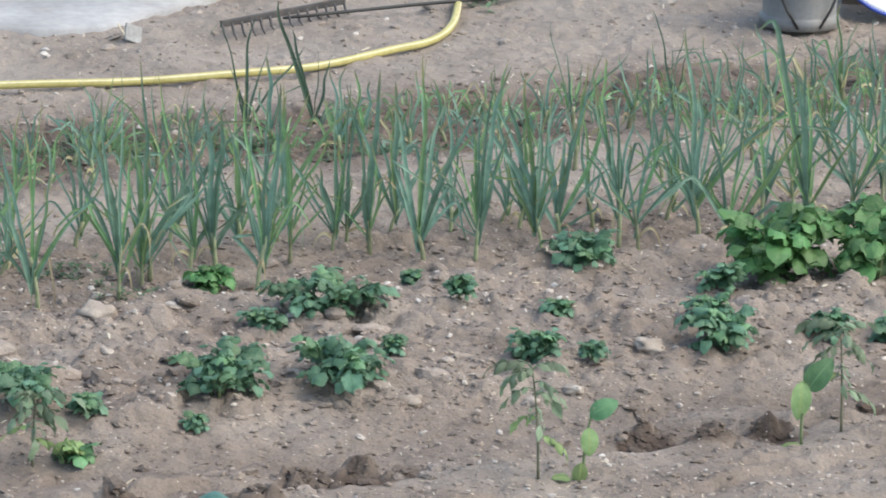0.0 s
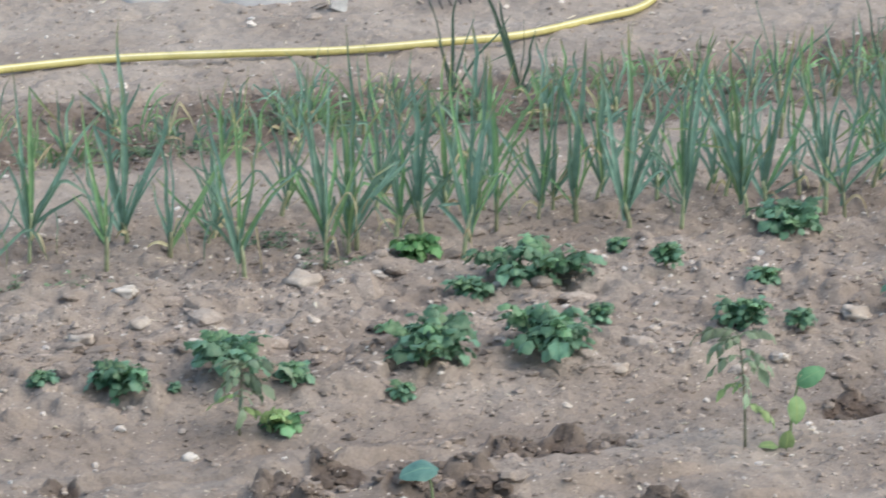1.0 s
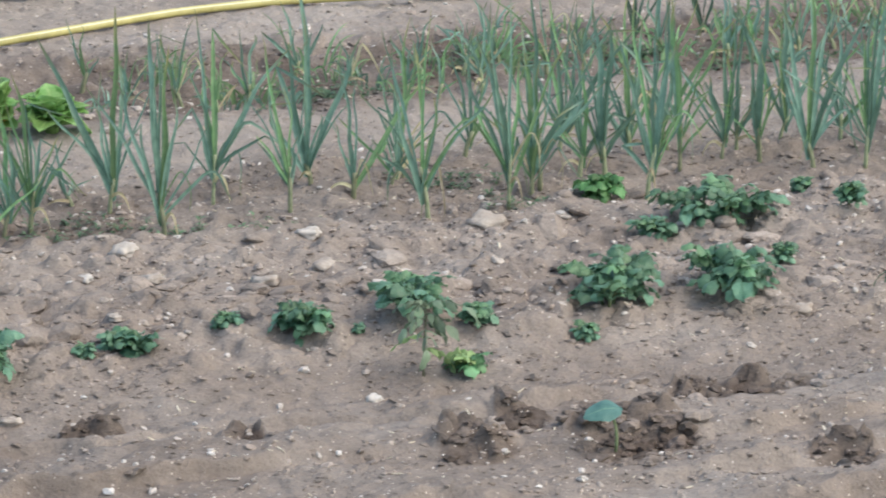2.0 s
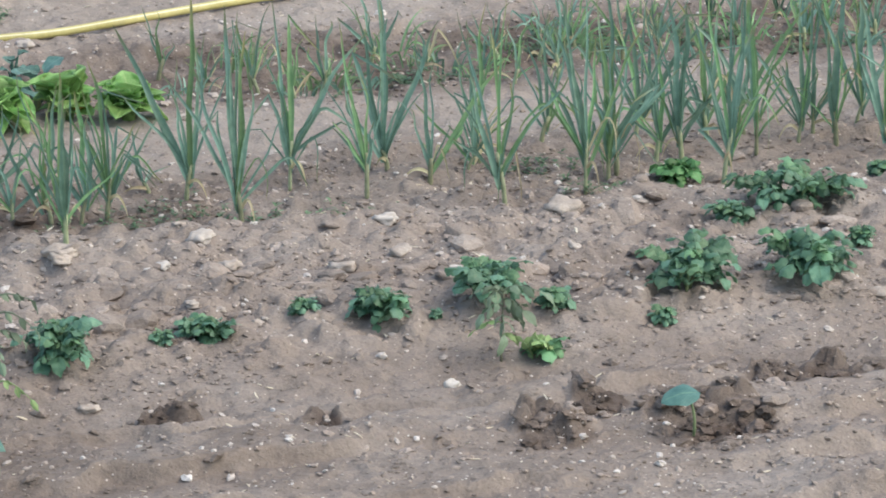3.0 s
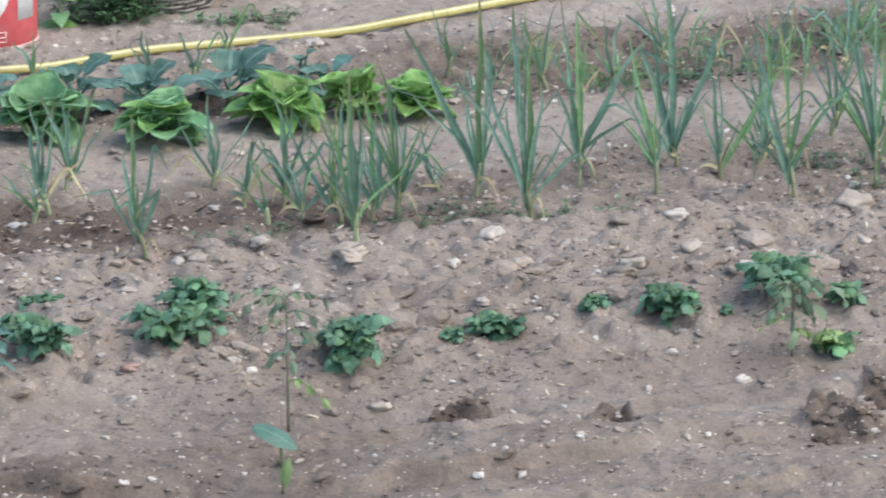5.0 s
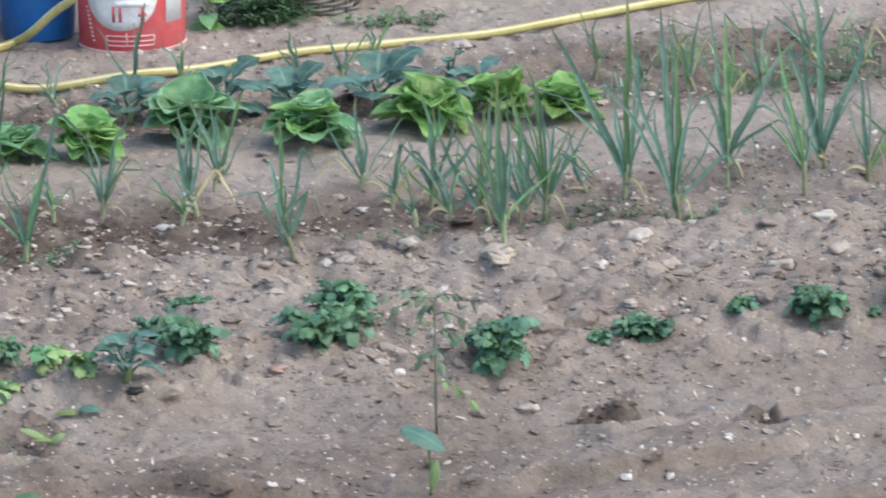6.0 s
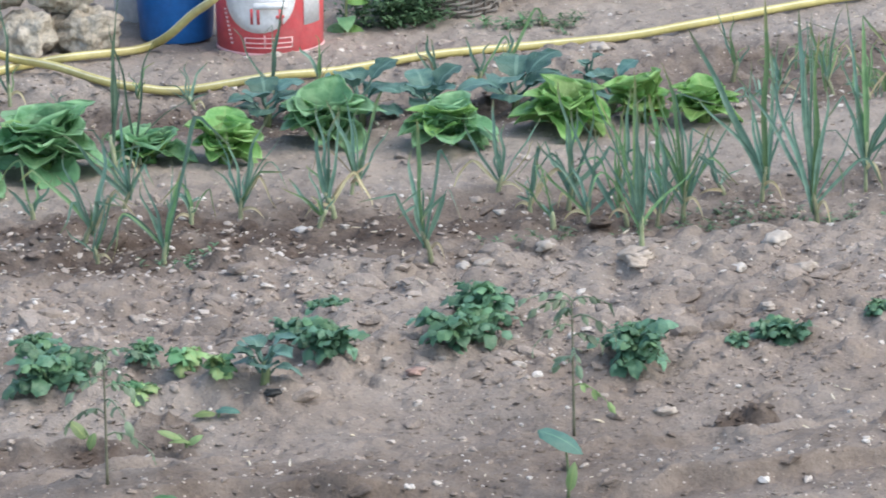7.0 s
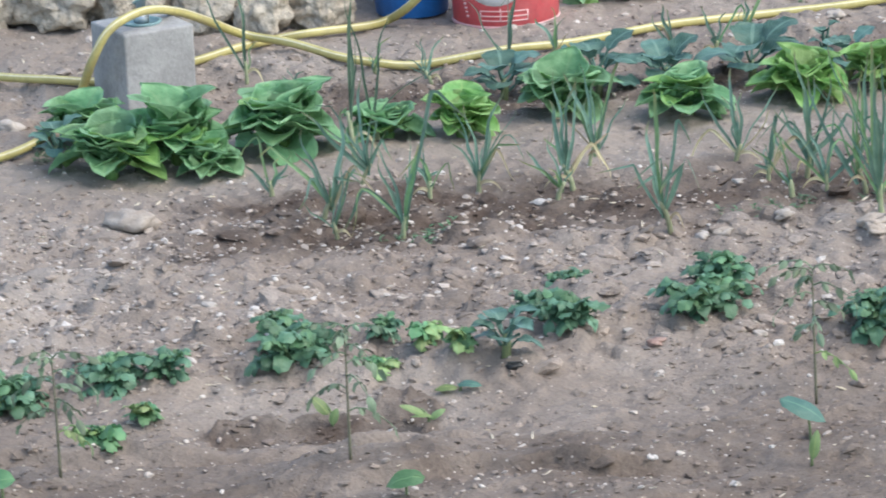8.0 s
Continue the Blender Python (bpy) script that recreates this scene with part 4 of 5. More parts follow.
leek(-2.04, 18.53, 3, [(-1, 9), (1, 7)], 'leeks of the back row', 220)
leek(-1.51, 18.6, 4, [(0, 24), (2, 29), (-6, 10), (1, 20)], 'leeks of the back row', 221, dark=True)
leek(-1.82, 17.68, 11, [(1, 49), (2, 34), (1, 40)], 'leeks of the back row', 222, dark=True)
leek(-2.17, 18.58, 6, [(0, 24), (-1, 30), (2, 11)], 'leeks of the back row', 223, dark=True)
leek(-2.35, 18.41, 4, [(-7, 19), (2, 9)], 'leeks of the back row', 224)
leek(-1.78, 17.85, 7, [(-5, 37), (3, 30)], 'leeks of the back row', 225, dark=True)
leek(-1.42, 18.64, 4, [(-3, 11), (3, 12), (1, 15)], 'leeks of the back row', 226)

# ---- potatoes ----
for k, (x, y, wide, tall) in enumerate((
    (-0.56, 16.08, 18, 11), (-0.93, 16.18, 22, 6), (-0.89, 16.36, 16, 10), (-1.21, 16.06, 15, 5), (-1.28, 16.19, 12, 6), (-1.23, 16.43, 11, 4), (-1.79, 15.89, 22, 8), (-1.85, 16.07, 9, 6), (-1.61, 16.00, 8, 5), (-0.34, 16.20, 6, 3), (-0.23, 16.23, 14, 5), (-0.04, 16.37, 6, 5), (-2.18, 15.76, 16, 8), (-2.05, 15.77, 13, 6), (-2.37, 15.69, 19, 6), (-0.03, 16.37, 7, 5), (0.14, 16.36, 15, 6), (0.26, 16.40, 2, 3), (0.38, 16.47, 20, 8), (0.51, 16.42, 9, 5), (0.82, 16.63, 25, 12), (1.09, 16.74, 25, 11), (1.22, 16.95, 7, 5), (0.75, 16.42, 7, 4), (1.11, 17.32, 29, 8), (0.95, 17.21, 11, 3), (1.31, 17.64, 6, 5), (1.40, 17.36, 9, 6), (1.73, 17.75, 16, 6), (1.56, 16.93, 14, 9), (1.62, 17.30, 8, 4), (1.67, 16.91, 8, 7), (1.98, 17.06, 18, 8), (1.98, 17.21, 10, 5), (2.25, 17.19, 11, 6), (2.41, 17.18, 12, 7), (2.04, 17.52, 11, 7))):
    potato_plant(x, y, wide, tall, 300 + k)
for k, (x, y, wide, tall) in enumerate(((2.19, 17.66, 27, 24), (2.41, 17.68, 30, 27), (0.85, 17.72, 10, 6))):
    potato_plant(x, y, wide, tall, 360 + k, lush=True)

# ---- lettuces and cabbages ----
for k, (x, y, wide, tall) in enumerate((
    (-2.49, 17.92, 25, 12), (-2.39, 17.62, 28, 16), (-2.24, 17.70, 26, 19), (-2.16, 17.63, 18, 10), (-2.0, 17.79, 31, 20), (-1.76, 17.88, 25, 8), (-1.58, 17.89, 18, 13), (-1.35, 18.09, 23, 16), (-1.05, 18.00, 25, 11), (-0.78, 18.18, 24, 14), (-0.45, 18.23, 19, 11), (-0.6, 18.29, 12, 14))):
    lettuce(x, y, wide, tall, 500 + k, k in (6, 9, 10, 11))
for k, (x, y, wide, tall) in enumerate((
    (-1.52, 18.39, 18, 10), (-1.29, 18.41, 19, 14), (-0.92, 18.52, 24, 11), (-1.13, 18.48, 18, 7), (-0.68, 18.47, 14, 11), (-0.74, 18.56, 7, 14), (-2.53, 17.71, 12, 12), (-1.33, 15.84, 13, 10))):
    cabbage(x, y, wide, tall, 600 + k)

# ---- seedlings on the front strip ----
for k, (x, y, tall, lean) in enumerate(((0.40, 16.16, 0.16, 0.005), (1.49, 16.11, 0.25, -0.02), (2.19, 16.46, 0.24, -0.01), (-0.67, 15.73, 0.30, 0.0), (-1.60, 15.16, 0.28, 0.0), (-2.20, 15.17, 0.26, -0.005))):
    tomato(x, y, tall, 900 + k, lean, 0.35 if k < 3 else 0.2)
seedling(1.59, 16.12, ((3.3, 17, 40, 7, 4.6, 0), (0.9, 9.3, -85, 6.5, 4, 1), (-1, 2.3, 85, 5, 3.6, 1), (-5, 1.3, 170, 4.5, 3, 1)), 1, BEAN, "pale bean seedling with oval light green leaves")
seedling(2.09, 16.36, ((3, 16.5, 60, 9, 5.5, 0), (-0.6, 10.5, -92, 9, 4.6, 1), (9, 0.8, 15, 7, 3.5, 1), (-2.5, 0.6, 175, 5, 2.2, 1)), 2, BEAN, "pale bean seedling with broad yellow-green leaves")
seedling(0.79, 15.61, ((-2.8, 9.5, 178, 8.5, 7, 0),), 3, SQUASH, "squash seedling with one broad blue-green leaf")
seedling(-0.66, 15.17, ((-1.2, 13, -19, 10.5, 5.6, 0), (0.8, 5, 80, 6.5, 2.2, 1)), 4, SQUASH, "squash seedling with one broad drooping leaf")
seedling(-1.47, 14.97, ((0, 4.5, 175, 8, 6, 0),), 5, BEAN, "low squash seedling with broad green leaf")
seedling(-2.30, 15.02, ((-1, 4.5, 175, 8, 6.5, 0),), 6, BEAN, "low squash seedling with broad green leaf")
seedling(-1.48, 15.61, ((-3, 3.5, 150, 6, 1.6, 1), (-1, 2.2, 165, 5, 1.5, 1), (2, 2.5, 40, 4, 1.6, 1)), 7, BEAN, "wilted yellow seedling fallen over on the soil")
seedling(-1.68, 15.59, ((-2, 5, 120, 5, 2.6, 1), (0.5, 2.5, 70, 4, 2, 1)), 8, BEAN, "small wilted yellow seedling beside a thin stem")
seedling(-1.42, 15.74, ((2, 2.2, 10, 5.5, 2.6, 0), (-3, 1.6, 170, 5, 2.4, 1)), 9, SQUASH, "low pale seedling with two flat leaves")

for k, (x, y, wide, tall) in enumerate(((-1.52, 15.94, 8, 6), (-1.60, 15.85, 10, 3), (-1.44, 15.86, 6, 4), (-2.15, 15.40, 10, 6), (-2.08, 15.56, 6, 7), (0.48, 16.19, 9, 5))):
    potato_plant(x, y, wide, tall, 440 + k, True)


# ---- the yellow hoses ----
HOSE = plain_material("yellow_hose", (0.4, 0.345, 0.115), (0.53, 0.47, 0.19), 0.55, 8, 0.1, 0.001, stain=(0.36, 0.31, 0.18))
HOSE_PALE = plain_material("hose_stripe", (0.58, 0.53, 0.3), (0.68, 0.63, 0.42), 0.5, 8, 0.1, 0.001)


def smooth_line(points, per=7):
    """A curve through the points."""
    ps = [Vector(p) for p in points]
    line = []
    for i in range(len(ps) - 1):
        a, b, c, d = ps[max(0, i - 1)], ps[i], ps[i + 1], ps[min(len(ps) - 1, i + 2)]
        for k in range(per):
            s = k / per
            line.append(0.5 * (2 * b + (c - a) * s + (2 * a - 5 * b + 4 * c - d) * s * s + (3 * b - a - 3 * c + d) * s ** 3))
    return line + [ps[-1]]


def hose(points, label, r=0.0108):
    ps = [(p[0], p[1], p[2] if len(p) > 2 else height(p[0], p[1]) + r + 0.004) for p in points]
    line = smooth_line(ps)
    root = thing("garden_hose", *ps[0], label, "hose", "yellow garden hoses")
    local = [p - Vector(ps[0]) for p in line]
    tube, stripe = Shape(), Shape()
    tube.tube(local, r, 12)
    part("tube", tube, HOSE, root)
    rows = []
    for i, p in enumerate(local):
        t = (local[min(i + 1, len(local) - 1)] - local[max(i - 1, 0)]).normalized()
        side = t.cross(Vector((0, 0, 1))).normalized()
        if side.y > 0:
            side = -side
        up = side.cross(t)
        up = up if up.z > 0 else -up
        rows.append([p + (side * math.cos(a) + up * math.sin(a)) * (r + 0.0008) for a in (0.55, 0.68, 0.82, 0.95)])
    stripe.grid(rows)
    part("stripe", stripe, HOSE_PALE, root, "pale stripe along the hose")
    return root


hose([(1.7, 21.26), (1.66, 20.8), (1.62, 20.5), (1.55, 20.31), (1.43, 20.13), (1.22, 19.94), (1.01, 19.82), (0.74, 19.73), (0.46, 19.66), (0.15, 19.6), (-0.08, 19.5), (-0.23, 19.41), (-0.51, 19.22), (-0.68, 19.14), (-0.93, 19.05), (-1.15, 18.92), (-1.37, 18.77), (-1.53, 18.68), (-1.74, 18.64), (-1.85, 18.63), (-1.95, 18.65), (-2.07, 18.74), (-2.2, 18.83, 0.05), (-2.27, 18.69, 0.12), (-2.32, 18.51, 0.19), (-2.37, 18.37, 0.232), (-2.42, 18.3, 0.232), (-2.47, 18.27, 0.2), (-2.51, 18.27, 0.13), (-2.54, 18.32, 0.06), (-2.58, 18.38), (-2.6, 18.2), (-2.59, 17.94), (-2.67, 17.75), (-2.81, 17.61)], 'yellow garden hose lying across dry soil')
hose([(-1.55, 18.89, 0.35), (-1.63, 18.96, 0.22), (-1.69, 18.93, 0.17), (-1.75, 18.97, 0.12), (-1.81, 19.01, 0.06), (-1.86, 19.07, 0.02), (-1.91, 19.0), (-2.04, 18.89), (-2.14, 18.88), (-2.22, 18.78), (-2.31, 18.71), (-2.41, 18.63), (-2.53, 18.54), (-2.64, 18.52), (-2.79, 18.61), (-2.97, 18.72)], 'yellow garden hose rising in front of a blue bucket')


# ---- things along the back edge ----
CONCRETE = plain_material("grey_concrete", (0.25, 0.245, 0.24), (0.38, 0.375, 0.365), 0.85, 9, 0.6, 0.004, shine=0.2, stain=(0.52, 0.51, 0.49))
SLAB = plain_material("pale_concrete", (0.3, 0.295, 0.295), (0.42, 0.415, 0.42), 0.85, 3.5, 0.4, 0.003, shine=0.2, stain=(0.34, 0.28, 0.235))
RED = plain_material("red_plastic", (0.55, 0.075, 0.085), (0.7, 0.12, 0.135), 0.4, 7, 0.06, 0.001, stain=(0.55, 0.2, 0.19))
RED_PALE = plain_material("worn_pink_plastic", (0.62, 0.3, 0.3), (0.75, 0.5, 0.48), 0.6, 20, 0.1, 0.001)
WHITE = plain_material("white_print", (0.68, 0.68, 0.7), (0.8, 0.8, 0.82), 0.45, 9, 0.05, 0.001, stain=(0.6, 0.56, 0.5))
BLUE = plain_material("blue_plastic", (0.012, 0.11, 0.36), (0.025, 0.17, 0.5), 0.35, 6, 0.06, 0.001)
BLUE_GREY = plain_material("blue_grey_plastic", (0.2, 0.24, 0.36), (0.3, 0.34, 0.46), 0.4, 6, 0.06, 0.001)
NAVY = plain_material("blue_enamel", (0.02, 0.05, 0.3), (0.03, 0.08, 0.42), 0.3, 8, 0.05, 0.001)
ENAMEL = plain_material("white_enamel", (0.74, 0.77, 0.8), (0.82, 0.84, 0.86), 0.25, 5, 0.03, 0.001)
GREY = plain_material("grey_plastic", (0.13, 0.13, 0.135), (0.2, 0.2, 0.2), 0.5, 8, 0.08, 0.001, stain=(0.2, 0.175, 0.15))
BLACK = plain_material("black_rubber", (0.015, 0.015, 0.016), (0.035, 0.034, 0.033), 0.5, 15)
IRON = plain_material("weathered_iron", (0.075, 0.072, 0.075), (0.14, 0.13, 0.13), 0.55, 22, 0.3, 0.002, 0.6, stain=(0.2, 0.12, 0.08))
ZINC = plain_material("galvanised_pipe", (0.4, 0.44, 0.48), (0.58, 0.62, 0.66), 0.35, 25, 0.2, 0.001, 0.8)
TEAL = plain_material("faded_teal_cord", (0.16, 0.27, 0.28), (0.27, 0.4, 0.41), 0.7, 30)
CANE = plain_material("bleached_cane", (0.29, 0.235, 0.175), (0.44, 0.375, 0.295), 0.7, 14, 0.4, 0.003)
CANE_DARK = plain_material("weathered_rod", (0.13, 0.1, 0.085), (0.27, 0.22, 0.19), 0.8, 14, 0.5, 0.004)
SPLINT = plain_material("split_wood", (0.32, 0.265, 0.19), (0.52, 0.45, 0.35), 0.75, 18, 0.4, 0.003)
WILLOW = plain_material("grey_willow", (0.105, 0.09, 0.078), (0.24, 0.22, 0.2), 0.75, 20, 0.4, 0.002)
STRAW = plain_material("dry_straw", (0.5, 0.42, 0.3), (0.7, 0.63, 0.5), 0.85, 40)
ORANGE = plain_material("orange_petal", (0.75, 0.36, 0.05), (0.85, 0.5, 0.12), 0.5, 30)


def limestone():
    m = Nodes("pitted_limestone")
    p = m.add("TexCoord").outputs["Object"]
    luck = m.add("ObjectInfo").outputs["Random"]
    pits = m.add("TexVoronoi", Vector=p, Scale=55.0).outputs["Distance"]
    cloud = m.noise(p, 9, 6, 0.65)
    color = m.ramp(cloud, (0.3, (0.34, 0.275, 0.2)), (0.5, (0.6, 0.53, 0.43)), (0.75, (0.75, 0.69, 0.6)))
    color = m.mix(0.7, color, m.ramp(m.noise(p, 60, 5, 0.7), (0.32, 0.45), (0.55, 1.0), (0.75, 1.25)), "MULTIPLY")
    color = m.mix(m.math("MULTIPLY", luck, 0.3), color, (0.3, 0.25, 0.2))
    return m.done(color, 0.95, m.bump(pits, 0.6, 0.012, m.bump(m.noise(p, 45, 5, 0.7), 0.9, 0.02)), shine=0.15)


LIMESTONE = limestone()


def vessel(shape, r0, r1, tall, wall=0.004, lip=0.006, n=48):
    """An open, tapered tub with thickness and a rolled lip."""
    shape.turned([(0.001, 0), (r0 * 0.96, 0), (r0, 0.004), (r0 + (r1 - r0) * 0.5, tall * 0.5), (r1, tall - 0.012), (r1 + lip, tall - 0.011), (r1 + lip, tall - 0.002), (r1 + lip * 0.6, tall),
                  (r1 - wall, tall), (r1 - wall, tall - 0.012), (r0 - wall, 0.012), (0.001, 0.012)], n, cap=False)


def patch(shape, r0, r1, tall, a0, a1, z0, z1, out=0.0015, round_it=False, n=14):
    """A thin sheet on the wall of a tub, between two angles (degrees) and two heights; or the oval inside them."""
    def on(a, z, d):
        r = r0 + (r1 - r0) * z / tall + d
        return (r * math.cos(radians(a)), r * math.sin(radians(a)), z)
    if round_it:
        ac, zc, ra, rz = (a0 + a1) / 2, (z0 + z1) / 2, (a1 - a0) / 2, (z1 - z0) / 2
        rows = [[on(ac + ra * s * math.cos(2 * math.pi * k / 40), zc + rz * s * math.sin(2 * math.pi * k / 40), out) for k in range(41)] for s in (0.02, 0.35, 0.7, 1.0)]
        rows.append([on(ac + ra * math.cos(2 * math.pi * k / 40), zc + rz * math.sin(2 * math.pi * k / 40), 0) for k in range(41)])
    else:
        rows = [[on(a0 + (a1 - a0) * k / n, z, d) for k in range(n + 1)] for z, d in ((z0, 0), (z0, out), (z1, out), (z1, 0))]
    shape.grid(rows)


def bail(shape, r, z, hang, n=24, thick=0.002):
    """A wire handle between two ears, hanging down in front by an angle in degrees below level."""
    pts_ = []
    for k in range(n + 1):
        a = math.pi * k / n
        d = r * math.sin(a)
        pts_.append((-r * math.cos(a), -d * math.cos(radians(hang)) - 0.004, z - d * math.sin(radians(hang))))
    shape.tube(pts_, thick, 6)
    return pts_


def red_bucket():
    x, y = -1.565, 19.12
    root = thing("red_bucket", x, y, height(x, y), "red plastic bucket with a round white label and hanging handle", "bucket", turn=5)
    r0, r1, tall = 0.134, 0.142, 0.33
    s = Shape()
    vessel(s, r0, r1, tall)
    part("body", s, RED, root)
    s = Shape()
    s.turned([(r0 * 0.97, 0.0), (r0 + 0.003, 0.001), (r0 + 0.0035, 0.007), (r0 + 0.001, 0.010)], 48, cap=False)
    part("base_rim", s, RED_PALE, root, "scuffed pale base rim")
    s = Shape()
    patch(s, r0, r1, tall, -143, -62, 0.062, 0.245, round_it=True)
    label = part("label", s, WHITE, root, "round white paper label")
    for a0, a1, z0, z1 in ((-111, -108, 0.085, 0.125), (-104, -101, 0.085, 0.125), (-114, -98, 0.17, 0.185), (-114, -98, 0.2, 0.21), (-81, -77, 0.08, 0.13), (-84, -75, 0.1, 0.108)):
        s = Shape()
        patch(s, r0, r1, tall, a0, a1, z0, z1, 0.003, n=4)
        part("print_bar", s, RED, label)
    for a0, a1, z0, z1 in ((-119, -66, 0.022, 0.025), (-119, -66, 0.034, 0.037), (-119, -66, 0.047, 0.050), (-119, -117.5, 0.022, 0.05), (-97, -95.5, 0.022, 0.056), (-67.5, -66, 0.022, 0.05)):
        s = Shape()
        patch(s, r0, r1, tall, a0, a1, z0, z1, 0.002, n=10)
        part("printed_line", s, RED_PALE, root)
    for k in range(9):
        s = Shape()
        patch(s, r0, r1, tall, -146 + k * 1.1, -142 + k * 1.1, 0.112 - k * 0.0105, 0.118 - k * 0.0105, 0.002, n=3)
        part("printed_mark", s, RED_PALE, root)
    s = Shape()
    patch(s, r0, r1, tall, -52, -26, 0.075, 0.24, 0.002)
    part("side_label", s, WHITE, root, "faded pale side label")
    s = Shape()
    bail(s, r1 + 0.008, 0.3, 74)
    handle = part("handle", s, ZINC, root, "thin wire handle")
    s = Shape()
    s.tube([(-0.042, -0.16, 0.138), (-0.04, -0.16, 0.138), (0.02, -0.16, 0.138), (0.04, -0.16, 0.138), (0.042, -0.16, 0.138)], [0.006, 0.0085, 0.0085, 0.0085, 0.006], 10)
    part("grip", s, WHITE, handle, "white plastic grip")


red_bucket()


def blue_bucket():
    x, y = -1.812, 19.22
    root = thing("blue_bucket", x, y, height(x, y), "plain blue plastic bucket standing behind the hose", "bucket")
    s = Shape()
    vessel(s, 0.092, 0.115, 0.3)
    part("body", s, BLUE, root)
    s = Shape()
    s.turned([(0.116, 0.262), (0.121, 0.264), (0.122, 0.272), (0.117, 0.275)], 48, cap=False)
    part("rim_band", s, BLUE, root)
    s = Shape()
    bail(s, 0.125, 0.275, 20)
    part("handle", s, ZINC, root, "thin wire handle")


blue_bucket()


def white_tub():
    x, y = -1.9, 19.4
    root = thing("white_tub", x, y, height(x, y), "pale white plastic tub standing behind a blue bucket", "tub")
    s = Shape()
    vessel(s, 0.085, 0.1, 0.24)
    part("body", s, plain_material("white_plastic", (0.6, 0.62, 0.65), (0.72, 0.74, 0.76), 0.45, 7, 0.05, 0.001), root)
    s = Shape()
    s.turned([(0.101, 0.2), (0.106, 0.202), (0.106, 0.21), (0.101, 0.212)], 40, cap=False)
    part("rim_band", s, WHITE, root)


white_tub()


def concrete_block():
    x, y = -2.40, 18.40
    z = height(x, y) - 0.004
    root = thing("concrete_block", x, y, z, "grey cast concrete block with a hollow in its top", "concrete block", turn=-57)
    s = Shape()
    s.box((0.188, 0.188, 0.21), pose(0, 0, 0.105), 0.006)
    part("body", s, CONCRETE, root)
    s = Shape()
    s.turned([(0.046, 0.21), (0.05, 0.215), (0.044, 0.216), (0.036, 0.2115), (0.02, 0.2112), (0.001, 0.211)], 28, cap=False)
    part("collar", s, TEAL, root, "teal stained collar round the pipe")
    pipe = thing("standpipe", x, y, z + 0.209, "galvanised water pipe rising from the concrete block", "water pipe")
    s = Shape()
    s.tube([(0, 0, 0), (0.001, 0, 0.25), (-0.002, 0, 0.55), (0, 0, 0.75)], 0.0125, 12)
    part("pipe", s, ZINC, pipe)
    s = Shape()
    s.tube([(0, 0, 0.004), (0, 0, 0.02), (0, 0, 0.021), (0, 0, 0.03)], [0.02, 0.02, 0.017, 0.016], 8)
    part("coupling", s, ZINC, pipe)
    s = Shape()
    s.tube([(0.014 * math.cos(k * 0.7) - 0.004, 0.014 * math.sin(k * 0.7), 0.03 + 0.0045 * k) for k in range(40)], 0.0028, 6)
    part("cord", s, TEAL, pipe, "faded teal cord wound round")
    s = Shape()
    s.tube([(0, 0, 0.70), (0, -0.03, 0.705), (0, -0.07, 0.70), (0, -0.08, 0.67)], [0.011, 0.012, 0.011, 0.01], 10)
    part("spout", s, ZINC, pipe)


concrete_block()


def rock(x, y, z, size, seed):
    s = Shape()
    s.lump(size, seed, 4, 0.5, freq=1.9)
    ob = new("rock", s.mesh("rock", LIMESTONE))
    ob.matrix_basis = pose(x, y, z, seed * 7 % 20 - 10, seed * 11 % 20 - 10, seed * 37 % 50 - 25)
    return tagged(ob, "rough pitted limestone rock in a low dry wall", "rock", "rocks of the dry wall")


for k, (x, y, z, w, h) in enumerate(((-2.135, 19.13, 0.055, 0.066, 0.062), (-1.995, 19.17, 0.055, 0.075, 0.058), (-2.285, 19.17, 0.06, 0.08, 0.065), (-2.47, 19.24, 0.065, 0.095, 0.07),
                                   (-2.67, 19.26, 0.06, 0.1, 0.065), (-2.88, 19.28, 0.07, 0.11, 0.075), (-2.05, 19.2, 0.165, 0.085, 0.055), (-2.21, 19.21, 0.172, 0.08, 0.055),
                                   (-2.38, 19.26, 0.18, 0.09, 0.06), (-2.58, 19.3, 0.185, 0.1, 0.06), (-2.8, 19.3, 0.195, 0.11, 0.06), (-2.13, 19.23, 0.27, 0.1, 0.055), (-2.34, 19.26, 0.285, 0.1, 0.055),
                                   (-2.56, 19.31, 0.29, 0.11, 0.055), (-2.78, 19.32, 0.3, 0.11, 0.055))):
    rock(x - 0.035, y - 0.1, z, (w, w * 0.9, h), 3 + k)


